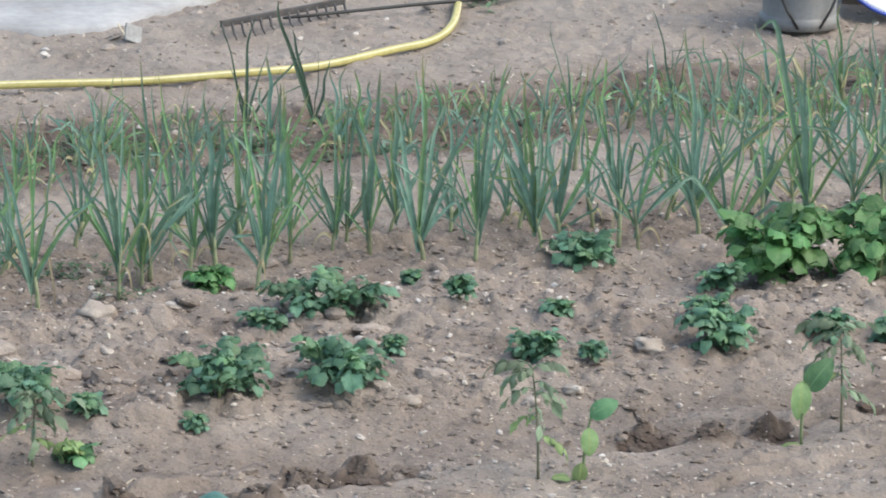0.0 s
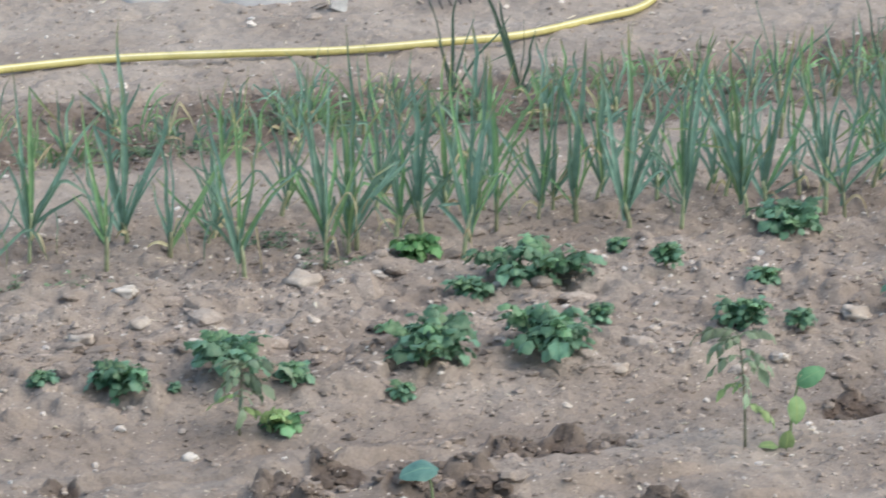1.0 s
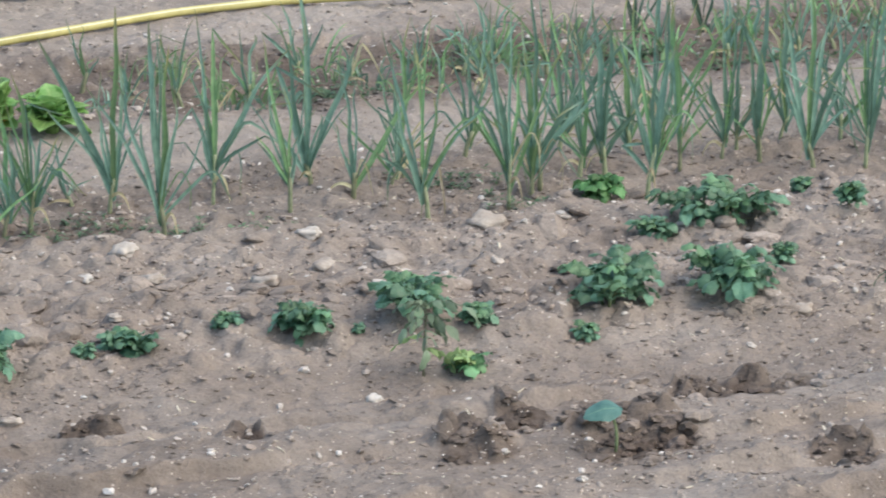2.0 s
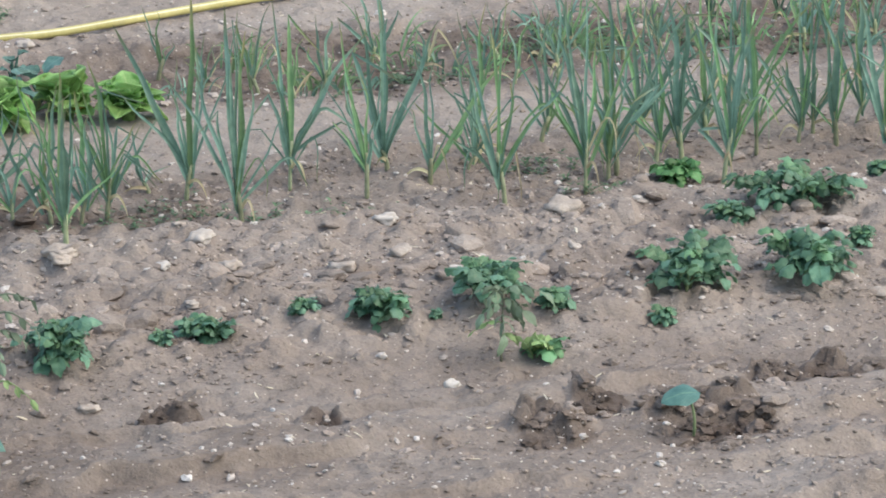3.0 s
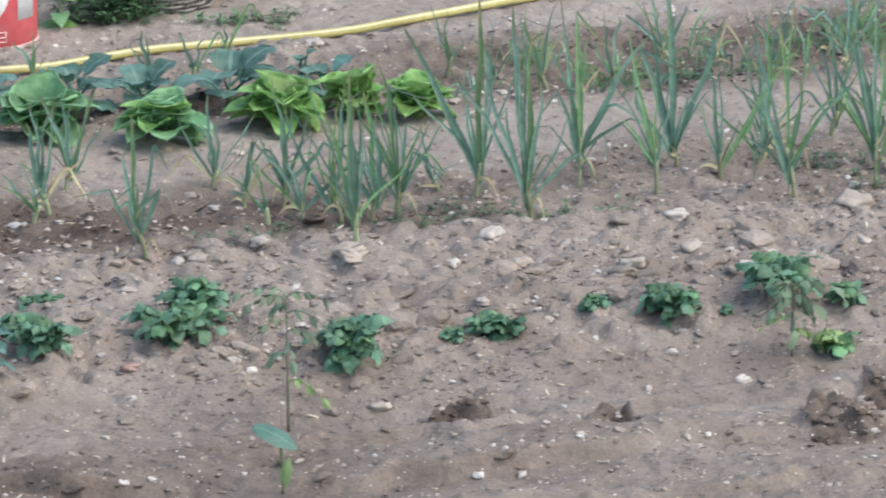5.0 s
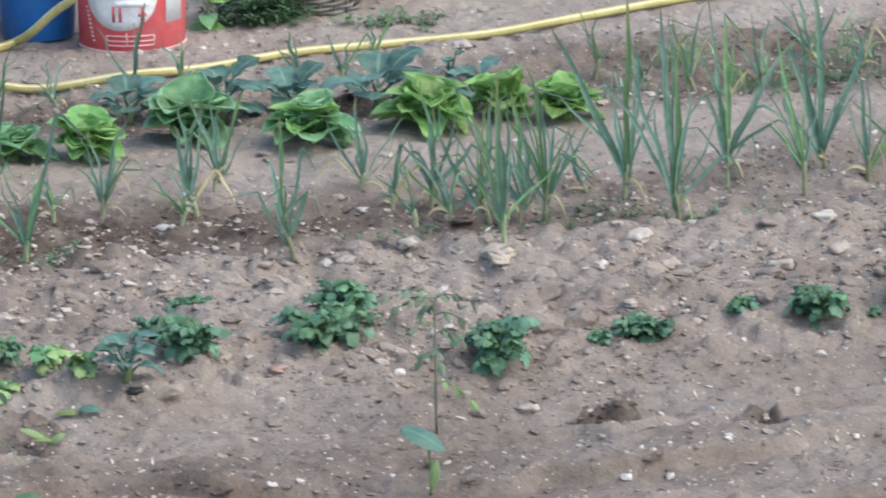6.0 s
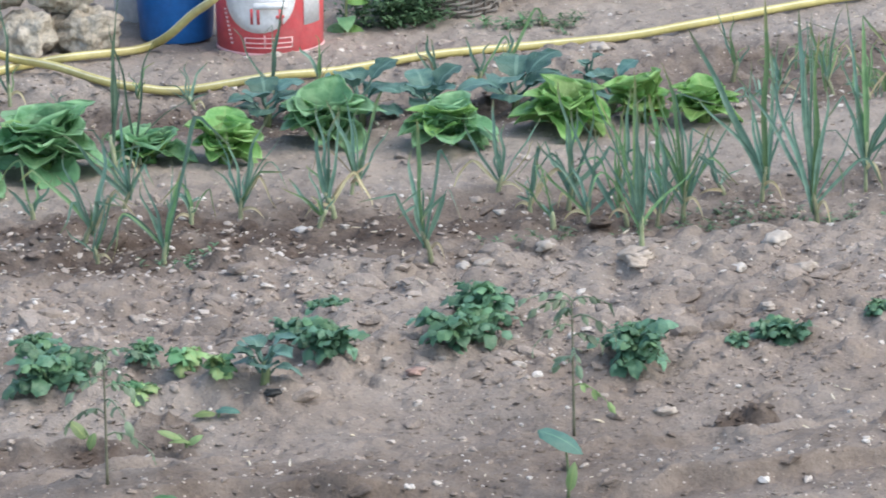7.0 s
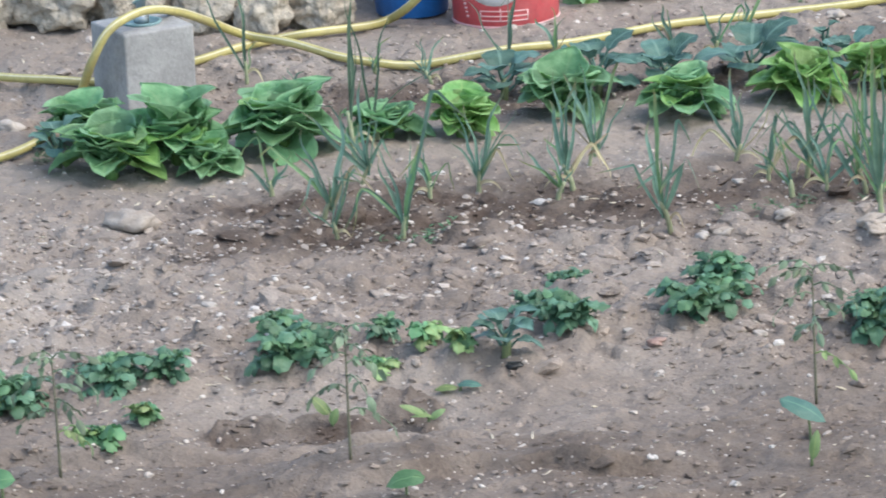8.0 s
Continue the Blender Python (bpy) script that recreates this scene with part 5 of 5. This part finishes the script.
def wattle_hurdle():
    """A panel of thick rods laced with split-wood slats, lying against the ground and leaning back."""
    x0, y0, x1, y1 = -1.03, 19.60, -0.43, 19.74
    root = thing("wattle_hurdle", x0, y0, 0.0, "bleached wattle panel of rods laced with split-wood slats", "wattle panel", turn=math.degrees(math.atan2(y1 - y0, x1 - x0)))
    long = math.hypot(x1 - x0, y1 - y0)
    rng = random.Random(77)
    rods = ((0.012, 0.011, 0.0, 0.55, CANE_DARK), (0.03, 0.016, 0.0, 1.0, CANE_DARK), (0.105, 0.024, 0.02, 1.05, CANE), (0.165, 0.014, 0.035, 0.96, CANE), (0.215, 0.02, 0.05, 1.0, CANE), (0.27, 0.015, 0.065, 0.97, CANE), (0.32, 0.02, 0.08, 1.0, CANE))
    for k, (z, r, back, share, material) in enumerate(rods):
        s = Shape()
        n = 14
        pts_ = [(long * share * i / n, back + 0.006 * math.sin(i * 0.9 + k), z + r * 0.2 + (0.03 * math.sin(math.pi * i / n) if k == 1 else 0.006 * math.sin(i * 0.7 + k * 2))) for i in range(n + 1)]
        s.tube(pts_, [r * (1.0 if i < n - 2 else (0.92 if i < n or k != 1 else 0.5)) * rng.uniform(0.93, 1.07) for i in range(n + 1)], 10)
        part("rod", s, material, root, "dark weathered rod" if material is CANE_DARK else "")
    for k in range(28):
        u = 0.01 + (long * 0.9) * (k + rng.uniform(-0.25, 0.25)) / 27
        wide = rng.uniform(0.016, 0.025)
        s = Shape()
        rows = []
        for i in range(31):
            z = 0.004 + 0.338 * i / 30
            yb = float(np.interp(z, [0.0] + [q[0] + q[1] * 0.2 for q in rods], [0.004] + [q[2] - (1 if (i_ + k) % 2 else -1) * (q[1] + 0.004) for i_, q in enumerate(rods)]))
            tilt = 0.02 * math.sin(k * 2.1) * (z - 0.1) * 3
            rows.append([(u - wide / 2 + tilt, yb, z), (u - wide / 6 + tilt, yb - 0.0022, z), (u + wide / 6 + tilt, yb - 0.0022, z), (u + wide / 2 + tilt, yb, z), (u + tilt, yb + 0.003, z)])
        s.grid(rows, close=True)
        part("slat", s, SPLINT, root)


wattle_hurdle()


def wicker_basket():
    x, y = -1.155, 19.53
    root = thing("wicker_basket", x, y, 0.0, "old grey willow basket woven of thin rods", "basket", turn=12)
    rng = random.Random(5)
    stakes = 22
    for k in range(stakes):
        a = 2 * math.pi * k / stakes
        s = Shape()
        s.tube([((0.145 + 0.1 * z) * math.cos(a), (0.145 + 0.1 * z) * math.sin(a), z * (1 + 0.16 * math.cos(a))) for z in (0.0, 0.03, 0.06, 0.09, 0.12)], [0.0042, 0.004, 0.004, 0.0035, 0.003], 6)
        part("stake", s, WILLOW, root)
    for k in range(9):
        z = 0.008 + 0.0122 * k
        s = Shape()
        ring = []
        for i in range(stakes * 4 + 1):
            a = 2 * math.pi * i / (stakes * 4)
            out = 0.0062 * math.cos(a * stakes / 2 + math.pi * k)
            ring.append(((0.147 + 0.1 * z + out) * math.cos(a), (0.147 + 0.1 * z + out) * math.sin(a), z * (1 + 0.16 * math.cos(a)) + 0.002 * math.sin(a * 3 + k)))
        s.tube(ring, rng.uniform(0.0032, 0.0046), 6, False)
        part("weaver", s, WILLOW, root)
    s = Shape()
    s.turned([(0.001, 0.012), (0.14, 0.012), (0.143, 0.006), (0.14, 0.002), (0.001, 0.002)], 40, cap=False)
    part("base", s, CANE_DARK, root, "dark woven base")
    # added dark sleeve inside the weave, so its gaps read as shade
    s = Shape()
    s.turned([(0.136, 0.012), (0.146, 0.1), (0.142, 0.1), (0.132, 0.012)], 40, cap=False)
    part("lining", s, CANE_DARK, root, "dark sleeve added for the shade between the rods")


wicker_basket()


def plastic_tub():
    """Stands in the basket, with a crumpled sheet of film stuffed round it."""
    root = thing("plastic_tub", -1.155, 19.53, 0.0, "pale blue-grey plastic tub standing in the wicker basket", "tub")
    s = Shape()
    s.turned([(0.001, 0.013), (0.112, 0.013), (0.12, 0.03), (0.13, 0.27), (0.138, 0.275), (0.138, 0.285), (0.127, 0.285), (0.115, 0.03), (0.001, 0.022)], 48, cap=False)
    part("body", s, plain_material("blue_grey_tub", (0.36, 0.41, 0.46), (0.46, 0.51, 0.56), 0.4, 6, 0.05, 0.001), root)
    for k, material in enumerate((BLACK, WHITE, BLACK)):
        s, ring = Shape(), []
        for i in range(97):
            a = 2 * math.pi * i / 96
            ring.append(((0.139 + 0.006 * math.sin(a * 7 + k * 2)) * math.cos(a), (0.139 + 0.006 * math.sin(a * 7 + k * 2)) * math.sin(a),
                         0.105 + 0.011 * k + 0.02 * math.cos(a) + 0.006 * math.sin(a * (9 + 2 * k) + k)))
        s.tube(ring, [0.008 + 0.004 * math.sin(i * 1.3 + k * 2) for i in range(97)], 7, False)
        part("film", s, material, root, "crumpled plastic film")


plastic_tub()


def rake():
    a, b = Vector((0.985, 20.295, 0.052)), Vector((1.335, 20.60, 0.052))
    root = thing("garden_rake", a.x, a.y, 0.0, "dark iron garden rake lying on its tines", "rake")
    run = (b - a)
    d = run.normalized()
    front = Vector((d.y, -d.x, 0))
    s = Shape()
    s.box((run.length, 0.007, 0.019), Matrix.Translation(run / 2 + Vector((0, 0, 0.052))) @ Matrix.Rotation(math.atan2(d.y, d.x), 4, "Z"), 0.002)
    part("head_bar", s, IRON, root)
    for k in range(14):
        p = run * ((k + 0.15) / 13.3)
        g = height(a.x + p.x, a.y + p.y)
        s = Shape()
        s.tube([p + Vector((0, 0, 0.05)), p + front * 0.004 + Vector((0, 0, 0.04)), p + front * 0.01 + Vector((0, 0, 0.022)), p + front * 0.022 + Vector((0, 0, g + 0.001))], [0.0042, 0.004, 0.0036, 0.002], 6)
        part("tine", s, IRON, root)
    s = Shape()
    mid = run / 2 + Vector((0, 0, 0.036))
    far = Vector((0.36, 0.2, -0.004))
    s.tube([mid, mid + far * 0.25, mid + far, mid + far * 3.2 + Vector((0, 0, -0.012))], [0.004, 0.0045, 0.005, 0.006], 8)
    part("handle", s, BLACK, root, "thin dark handle")


rake()


def grey_bucket():
    x, y = 2.565, 20.52
    root = thing("grey_bucket", x, y, height(x, y), "grey plastic bucket with a lower band and black cord", "bucket", turn=8)
    s = Shape()
    s.turned([(0.001, 0), (0.1, 0), (0.108, 0.004), (0.11, 0.028), (0.103, 0.033), (0.1, 0.038), (0.104, 0.14), (0.11, 0.25), (0.116, 0.252), (0.116, 0.26), (0.106, 0.26), (0.094, 0.02), (0.001, 0.02)], 48, cap=False)
    part("body", s, GREY, root)
    for k, side in enumerate((-1, 1)):
        s = Shape()
        s.tube([(side * 0.1, -0.02, 0.25), (side * 0.075, -0.09, 0.2), (side * 0.088, -0.09, 0.12), (side * 0.06, -0.1, 0.06), (side * 0.03, -0.105, 0.012)], 0.004, 6)
        part("cord", s, BLACK, root, "black cord hanging down")


grey_bucket()


def basin():
    x, y, r = 2.84, 20.66, 0.225
    root = thing("enamel_basin", x, y, height(x, y), "white enamel basin with a blue rim, leaning on edge", "basin")
    lean = pose(0.03, 0.02, r * 0.955, 72, 0, 10)
    s = Shape()
    s.turned([(0.001, -0.07), (0.13, -0.07), (0.17, -0.05), (0.2, -0.005), (r - 0.008, 0.0), (r - 0.008, 0.004), (0.197, 0.0), (0.166, -0.045), (0.128, -0.064), (0.001, -0.064)], 56, cap=False)
    s.v = [tuple(lean @ Vector(v)) for v in s.v]
    part("bowl", s, ENAMEL, root)
    s = Shape()
    s.tube([((r - 0.006) * math.cos(2 * math.pi * k / 60), (r - 0.006) * math.sin(2 * math.pi * k / 60), 0.002) for k in range(61)], 0.0055, 8, False)
    s.v = [tuple(lean @ Vector(v)) for v in s.v]
    part("rim", s, NAVY, root, "blue enamel rim")
    post = thing("wooden_crate", 2.97, 20.93, 0.0, "brown weathered wooden crate behind the basin", "crate")
    for k in range(4):
        s = Shape()
        s.box((0.5, 0.018, 0.085), pose(0, -0.1, 0.05 + 0.095 * k), 0.003)
        part("slat", s, CANE_DARK, post)
    for k in (-1, 1):
        s = Shape()
        s.box((0.03, 0.03, 0.39), pose(k * 0.22, -0.075, 0.195), 0.003)
        part("post", s, CANE_DARK, post)


basin()


def blue_grey_bucket():
    x, y = 1.09, 20.9
    root = thing("blue_grey_bucket", x, y, height(x, y), "blue-grey plastic bucket standing behind the rake", "bucket")
    s = Shape()
    vessel(s, 0.085, 0.1, 0.22)
    part("body", s, BLUE_GREY, root)
    s = Shape()
    bail(s, 0.11, 0.2, 30)
    part("handle", s, ZINC, root, "thin wire handle")


blue_grey_bucket()


def concrete_slab():
    """A pale slab let into the ground, its near edge broken and half covered."""
    s = Shape()
    xs = np.linspace(-0.14, 1.35, 80)
    rows_top = []
    near = [20.40 - 0.06 * math.sin((x + 0.1) * 2.6) + 1.25 * max(0, x - 0.68) + 0.035 * float(bumps(x, 0.3, 0.13, 51)) + 0.015 * float(bumps(x, 0.7, 0.04, 52)) for x in xs]
    for depth, z in ((0.0, -0.03), (0.0, 0.016), (0.012, 0.024), (0.3, 0.026), (1.2, 0.026), (2.2, 0.026), (2.2, -0.03)):
        rows_top.append([(x, e + depth, z) for x, e in zip(xs, near)])
    s.grid(rows_top)
    ob = new("concrete_slab", s.mesh("concrete_slab", SLAB))
    return tagged(ob, "pale grey concrete slab flush with the soil", "concrete", kind="structure")


concrete_slab()


def broken_tile(x, y):
    """A chip of slate propped on its edge in the dry soil."""
    root = thing("broken_tile", x, y, height(x, y), "grey broken tile propped up on dry soil", "tile", turn=20)
    s = Shape()
    s.box((0.05, 0.008, 0.05), pose(0, 0, 0.018, -35, 22, 0), 0.002)
    part("chip", s, CONCRETE, root)
    s = Shape()
    s.tube([(-0.018, -0.004, 0.0), (-0.028, -0.004, 0.02), (-0.045, 0, 0.05)], [0.003, 0.003, 0.002], 6)
    part("splinter", s, STRAW, root, "pale dry splinter")


broken_tile(0.75, 20.26)
stone(0.68, 20.15, 0.04, 95, label="dull brown stone half sunk in the soil", flat=0.4, material=DULL_STONE)


def orange_petal():
    x, y = -0.575, 18.28
    s = Shape()
    rng = random.Random(4)
    for k in range(4):
        oval_leaf(s, (0, 0, 0.012), (math.cos(k * 1.6), math.sin(k * 1.6), 1.8), (0, 0, 1), 0.05, 0.034, rng, 0.4, 0.3, 0.05, 1.6, 6, 5)
    ob = new("squash_flower", s.mesh("squash_flower", ORANGE))
    ob.location = (x, y, height(x, y))
    tagged(ob, "wilted orange squash flower lying by the lettuces", "flower")


orange_petal()

# ---- weeds, grass and a bush ----
for k, (x, y, wide, deep, count, size) in enumerate(((-0.35, 17.42, 0.26, 0.16, 40, 0.013), (-0.1, 17.36, 0.12, 0.1, 30, 0.016), (0.1, 17.38, 0.1, 0.1, 24, 0.014), (0.5, 17.85, 0.12, 0.12, 26, 0.016),
                                                  (-1.62, 17.05, 0.1, 0.08, 22, 0.014), (-0.5, 17.3, 0.18, 0.1, 20, 0.013), (0.62, 19.1, 0.2, 0.14, 70, 0.018), (0.95, 19.2, 0.2, 0.15, 60, 0.018),
                                                  (0.25, 18.75, 0.25, 0.15, 60, 0.018), (1.3, 19.15, 0.25, 0.15, 50, 0.018), (-0.85, 17.2, 0.12, 0.08, 16, 0.014), (-0.72, 17.0, 0.1, 0.07, 14, 0.014),
                                                  (-2.55, 17.8, 0.08, 0.06, 16, 0.016), (1.72, 20.85, 0.05, 0.15, 30, 0.02), (-0.33, 20.2, 0.06, 0.06, 30, 0.016), (0.68, 17.6, 0.15, 0.06, 16, 0.014))):
    weed_patch(x, y, wide, deep, count, 700 + k, size)
weed_patch(-1.27, 19.33, 0.16, 0.08, 260, 740, 0.02, "feathery dark green bush in front of the basket", 0.09)
weed_patch(-0.95, 19.3, 0.12, 0.07, 26, 741, 0.018, "small green weeds on dry soil")
weed_patch(-0.86, 19.35, 0.1, 0.05, 18, 742, 0.016, "small green weeds on dry soil")


def climber(x, y):
    rng = random.Random(8)
    root = thing("leafy_plant", x, y, height(x, y), "green plant with broad leaves climbing beside the bucket", "plant")
    line = bend((0, 0, 0), (0.01, 0.02, 0.15), (-0.01, 0.03, 0.34), 8)
    s = Shape()
    s.tube(line, 0.004, 6)
    part("stem", s, STALK, root)
    for k in range(11):
        s = Shape()
        a = k * 2.4
        oval_leaf(s, line[min(8, k * 8 // 10)], (math.cos(a), math.sin(a) * 0.6 - 0.4, 0.2), (0, -0.5, 0.8), rng.uniform(0.05, 0.07), 0.048, rng, 0.1, 0.5, 0.03, 1.6, 7, 7)
        part("leaf", s, LETTUCE if k % 3 else LETTUCE_PALE, root)


climber(-1.385, 19.27)


def grass_tuft(x, y, wide, tall, count, seed):
    rng = random.Random(seed)
    s = Shape()
    for k in range(count):
        a, r = rng.uniform(0, 6.28), wide * math.sqrt(rng.random()) * 0.5
        fx, fy = r * math.cos(a), r * math.sin(a)
        h, o = tall * rng.uniform(0.4, 1.0), rng.uniform(0.3, 1.0) * tall * 0.8
        z = height(x + fx, y + fy)
        line = bend((fx, fy, z), (fx + o * 0.3 * math.cos(a), fy + o * 0.3 * math.sin(a), z + h * 0.8), (fx + o * math.cos(a), fy + o * math.sin(a), z + h * rng.uniform(0.4, 1)), 8)
        if rng.random() < 0.5:
            fold, b = rng.randint(3, 6), rng.uniform(0, 6.28)
            for i in range(fold + 1, 9):
                line[i] = line[fold] + Vector((math.cos(b), math.sin(b) * 0.5, -rng.uniform(0.1, 0.5))) * (i - fold) * tall * 0.12
        blade(s, line, rng.uniform(0.004, 0.011), Vector((rng.uniform(-1, 1), -1, 0.2)), rng, 0.3)
    ob = new("grass_tuft", s.mesh("grass_tuft", LEEK_GREEN if seed % 3 else LEEK))
    ob.location = (x, y, 0)
    return tagged(ob, "loose tuft of thin green grass blades in soil", "grass", kind="stuff")


tufts = random.Random(31)
for k in range(46):
    x = -0.35 + 3.1 * k / 45 + tufts.uniform(-0.04, 0.04)
    v = tufts.uniform(1.1, 1.55)
    grass_tuft(x, ROW[0] + ROW[1] * x + ROW[2] * x * x + v, 0.12, tufts.uniform(0.06, 0.15), tufts.randint(7, 15), 800 + k)

# ---- stones ----
for k, (x, y, w) in enumerate(((-0.26, 16.99, 0.057), (0.16, 17.17, 0.054), (-0.78, 16.93, 0.041), (0.58, 16.90, 0.030), (0.74, 17.38, 0.029), (-0.34, 16.79, 0.030), (-0.27, 16.43, 0.032), (-0.11, 16.35, 0.017), (0.29, 16.00, 0.046), (-0.73, 18.99, 0.048), (-0.25, 18.48, 0.036), (1.35, 16.91, 0.033), (1.62, 16.75, 0.038), (-0.80, 16.05, 0.032), (-0.96, 16.84, 0.030), (-0.34, 16.78, 0.030), (-0.97, 17.60, 0.029), (-0.91, 17.50, 0.024), (-1.88, 17.29, 0.021), (-2.02, 16.35, 0.032), (-1.52, 15.83, 0.024), (1.62, 16.75, 0.043), (1.52, 16.70, 0.038), (0.75, 17.37, 0.029), (-2.70, 18.13, 0.069), (-1.08, 16.06, 0.027), (-1.26, 17.36, 0.018), (1.46, 20.42, 0.027), (1.75, 20.34, 0.030))):
    stone(x, y, w, 20 + k, flat=0.5)
for k, (x, y, w) in enumerate(((-0.19, 16.78, 0.055), (-0.21, 16.43, 0.030), (-0.48, 15.84, 0.043), (1.25, 16.65, 0.048), (1.82, 17.02, 0.057), (-0.49, 15.84, 0.036), (-1.65, 16.47, 0.052), (-2.29, 17.21, 0.124), (0.57, 17.28, 0.080), (1.82, 17.03, 0.067), (-0.57, 16.84, 0.071), (-0.91, 16.84, 0.051), (-2.01, 15.99, 0.036), (0.71, 17.30, 0.039), (0.19, 16.91, 0.051), (0.06, 16.76, 0.063), (-0.57, 16.80, 0.051), (-0.31, 17.11, 0.033))):
    stone(x, y, w, 60 + k, label="dull brown stone half sunk in the soil", flat=0.42, material=DULL_STONE)
stone(-1.31, 15.80, 0.035, 92, "coal_chip", "small black chip lying on the soil", 0.35, BLACK)
stone(-1.02, 16.01, 0.045, 91, "brick_chip", "reddish chip of broken brick on the soil", 0.35, plain_material("brick_red", (0.27, 0.17, 0.14), (0.36, 0.25, 0.21), 0.9, 20))


# ---- crumbs of earth and grit, far too many to count ----
def scatter(name, count, sizes, seed, material, label, weight, fine=False, form=(1.0, 1.0, 1.0), sunk=0.2, jag=0.33):
    rng = np.random.default_rng(seed)
    bm = bmesh.new()
    bmesh.ops.create_icosphere(bm, subdivisions=2 if fine else 1, radius=1)
    base = np.array([v.co[:] for v in bm.verts])
    faces = np.array([[v.index for v in f.verts] for f in bm.faces])
    bm.free()
    x, y = rng.uniform(-3.0, 2.95, 200000 + count * 3), rng.uniform(14.7, 21.0, 200000 + count * 3)
    keep = rng.random(len(x)) < weight(x, y)
    x, y = x[keep][:count], y[keep][:count]
    n = len(x)
    r = sizes[0] * (sizes[1] / sizes[0]) ** (rng.random(n) ** 2.2)
    a, tilt = rng.uniform(0, 6.28, n), rng.uniform(-0.5, 0.5, n)
    stretch = np.stack([rng.uniform(0.8, 1.35, n), rng.uniform(0.7, 1.1, n), rng.uniform(0.45, 0.8, n)], -1) * np.array(form)
    p = base[None] * (1 + rng.uniform(-jag, jag, (n, len(base), 1))) * stretch[:, None] * r[:, None, None]
    px, pz = p[..., 0] * np.cos(tilt)[:, None] - p[..., 2] * np.sin(tilt)[:, None], p[..., 0] * np.sin(tilt)[:, None] + p[..., 2] * np.cos(tilt)[:, None]
    py = p[..., 1]
    ca, sa = np.cos(a)[:, None], np.sin(a)[:, None]
    z = settle(x, y) + r * sunk
    co = np.stack([px * ca - py * sa + x[:, None], px * sa + py * ca + y[:, None], pz + z[:, None]], -1).reshape(-1, 3)
    tri = (faces[None] + (np.arange(n) * len(base))[:, None, None]).reshape(-1, 3)
    me = bpy.data.meshes.new(name)
    me.vertices.add(len(co))
    me.vertices.foreach_set("co", co.ravel())
    me.loops.add(tri.size)
    me.loops.foreach_set("vertex_index", tri.ravel())
    me.polygons.add(len(tri))
    me.polygons.foreach_set("loop_start", np.arange(0, tri.size, 3))
    me.polygons.foreach_set("use_smooth", np.full(len(tri), False))
    me.update(calc_edges=True)
    dust = me.attributes.new("dust", "FLOAT", "POINT")
    dust.data.foreach_set("value", np.repeat(dustiness(x, y), len(base)))
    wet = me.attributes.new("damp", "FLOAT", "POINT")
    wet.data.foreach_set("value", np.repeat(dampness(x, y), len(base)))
    me.materials.append(material)
    return tagged(new(name, me), label, "soil", kind="stuff")


def crumb_weight(x, y):
    v = across(x, y)
    w = 0.14 + 0.35 * band(v, -4.0, -1.45, 0.2) + 0.8 * band(v, -1.45, -0.2, 0.2) + 0.5 * band(v, -0.2, 0.45, 0.2) + 0.55 * band(v, 1.0, 1.7, 0.2)
    return np.clip(w * (0.75 + 0.6 * bumps(x, y, 0.22, 61)), 0.04, 1)


def dug_weight(x, y):
    w = 0 * x
    for hx, hy, r, deep in HOLES:
        w = np.maximum(w, np.clip(1.5 - np.hypot(x - hx, (y - hy) * 0.8) / r, 0, 1))
    return w


def grit_weight(x, y):
    v = across(x, y)
    w = 0.2 + 0.25 * band(v, -4.0, -1.35, 0.3) + 0.5 * band(v, -1.35, 0.5, 0.3) + 0.5 * band(v, -0.9, 0.4, 0.3) * (x < -1.7) + 0.25 * band(v, 1.0, 1.8, 0.3)
    return np.clip(w * (0.7 + 0.7 * bumps(x, y, 0.3, 62)), 0.03, 1)


def lump_weight(x, y):
    v = across(x, y)
    return np.clip((0.9 * band(v, -1.2, -0.25, 0.2) * band(x, -0.9, 1.0, 0.6) + 0.25 * band(v, -1.3, 0.3, 0.2)) * (0.6 + 0.9 * bumps(x, y, 0.2, 63)), 0, 1)


scatter("earth_lumps", 340, (0.018, 0.042), 7, CRUMBS, "large rounded lumps of dry earth on the ridge", lump_weight, True, (1.2, 1.1, 0.8), -0.15, 0.16)
scatter("soil_clods", 2400, (0.006, 0.021), 1, CRUMBS, "crumbling brown clods of earth", crumb_weight, True, (1.1, 1.1, 0.75), -0.05)
scatter("dug_clods", 300, (0.007, 0.026), 6, CRUMBS, "dark damp clods of freshly dug earth", dug_weight, True, (1.1, 1.1, 0.9), 0.15)
scatter("soil_crumbs", 34000, (0.003, 0.0095), 2, CRUMBS, "fine loose crumbs of brown earth", crumb_weight, False, (1.15, 1.15, 0.7), 0.05)
scatter("dry_scraps", 1500, (0.004, 0.008), 5, STRAW, "small bleached scraps of dry stalk on the soil", grit_weight, False, (1.9, 0.45, 0.4))
def gravel_weight(x, y):
    v = across(x, y)
    return np.clip(band(v, -1.15, 0.1, 0.3) * np.clip((-1.0 - x) / 0.8, 0.04, 1) * (0.7 + 0.8 * bumps(x, y, 0.25, 64)), 0, 1)


scatter("gravel", 2200, (0.005, 0.013), 8, PEBBLE, "pale broken gravel and stone chips on the soil", gravel_weight, False, (1.2, 1.1, 0.7), 0.1)
scatter("pebbles", 14000, (0.0024, 0.0095), 3, PEBBLE, "small pale pebbles and grit strewn over the soil", grit_weight)
scatter("small_stones", 800, (0.006, 0.015), 4, PEBBLE, "small mixed stones strewn over the soil", grit_weight, True)
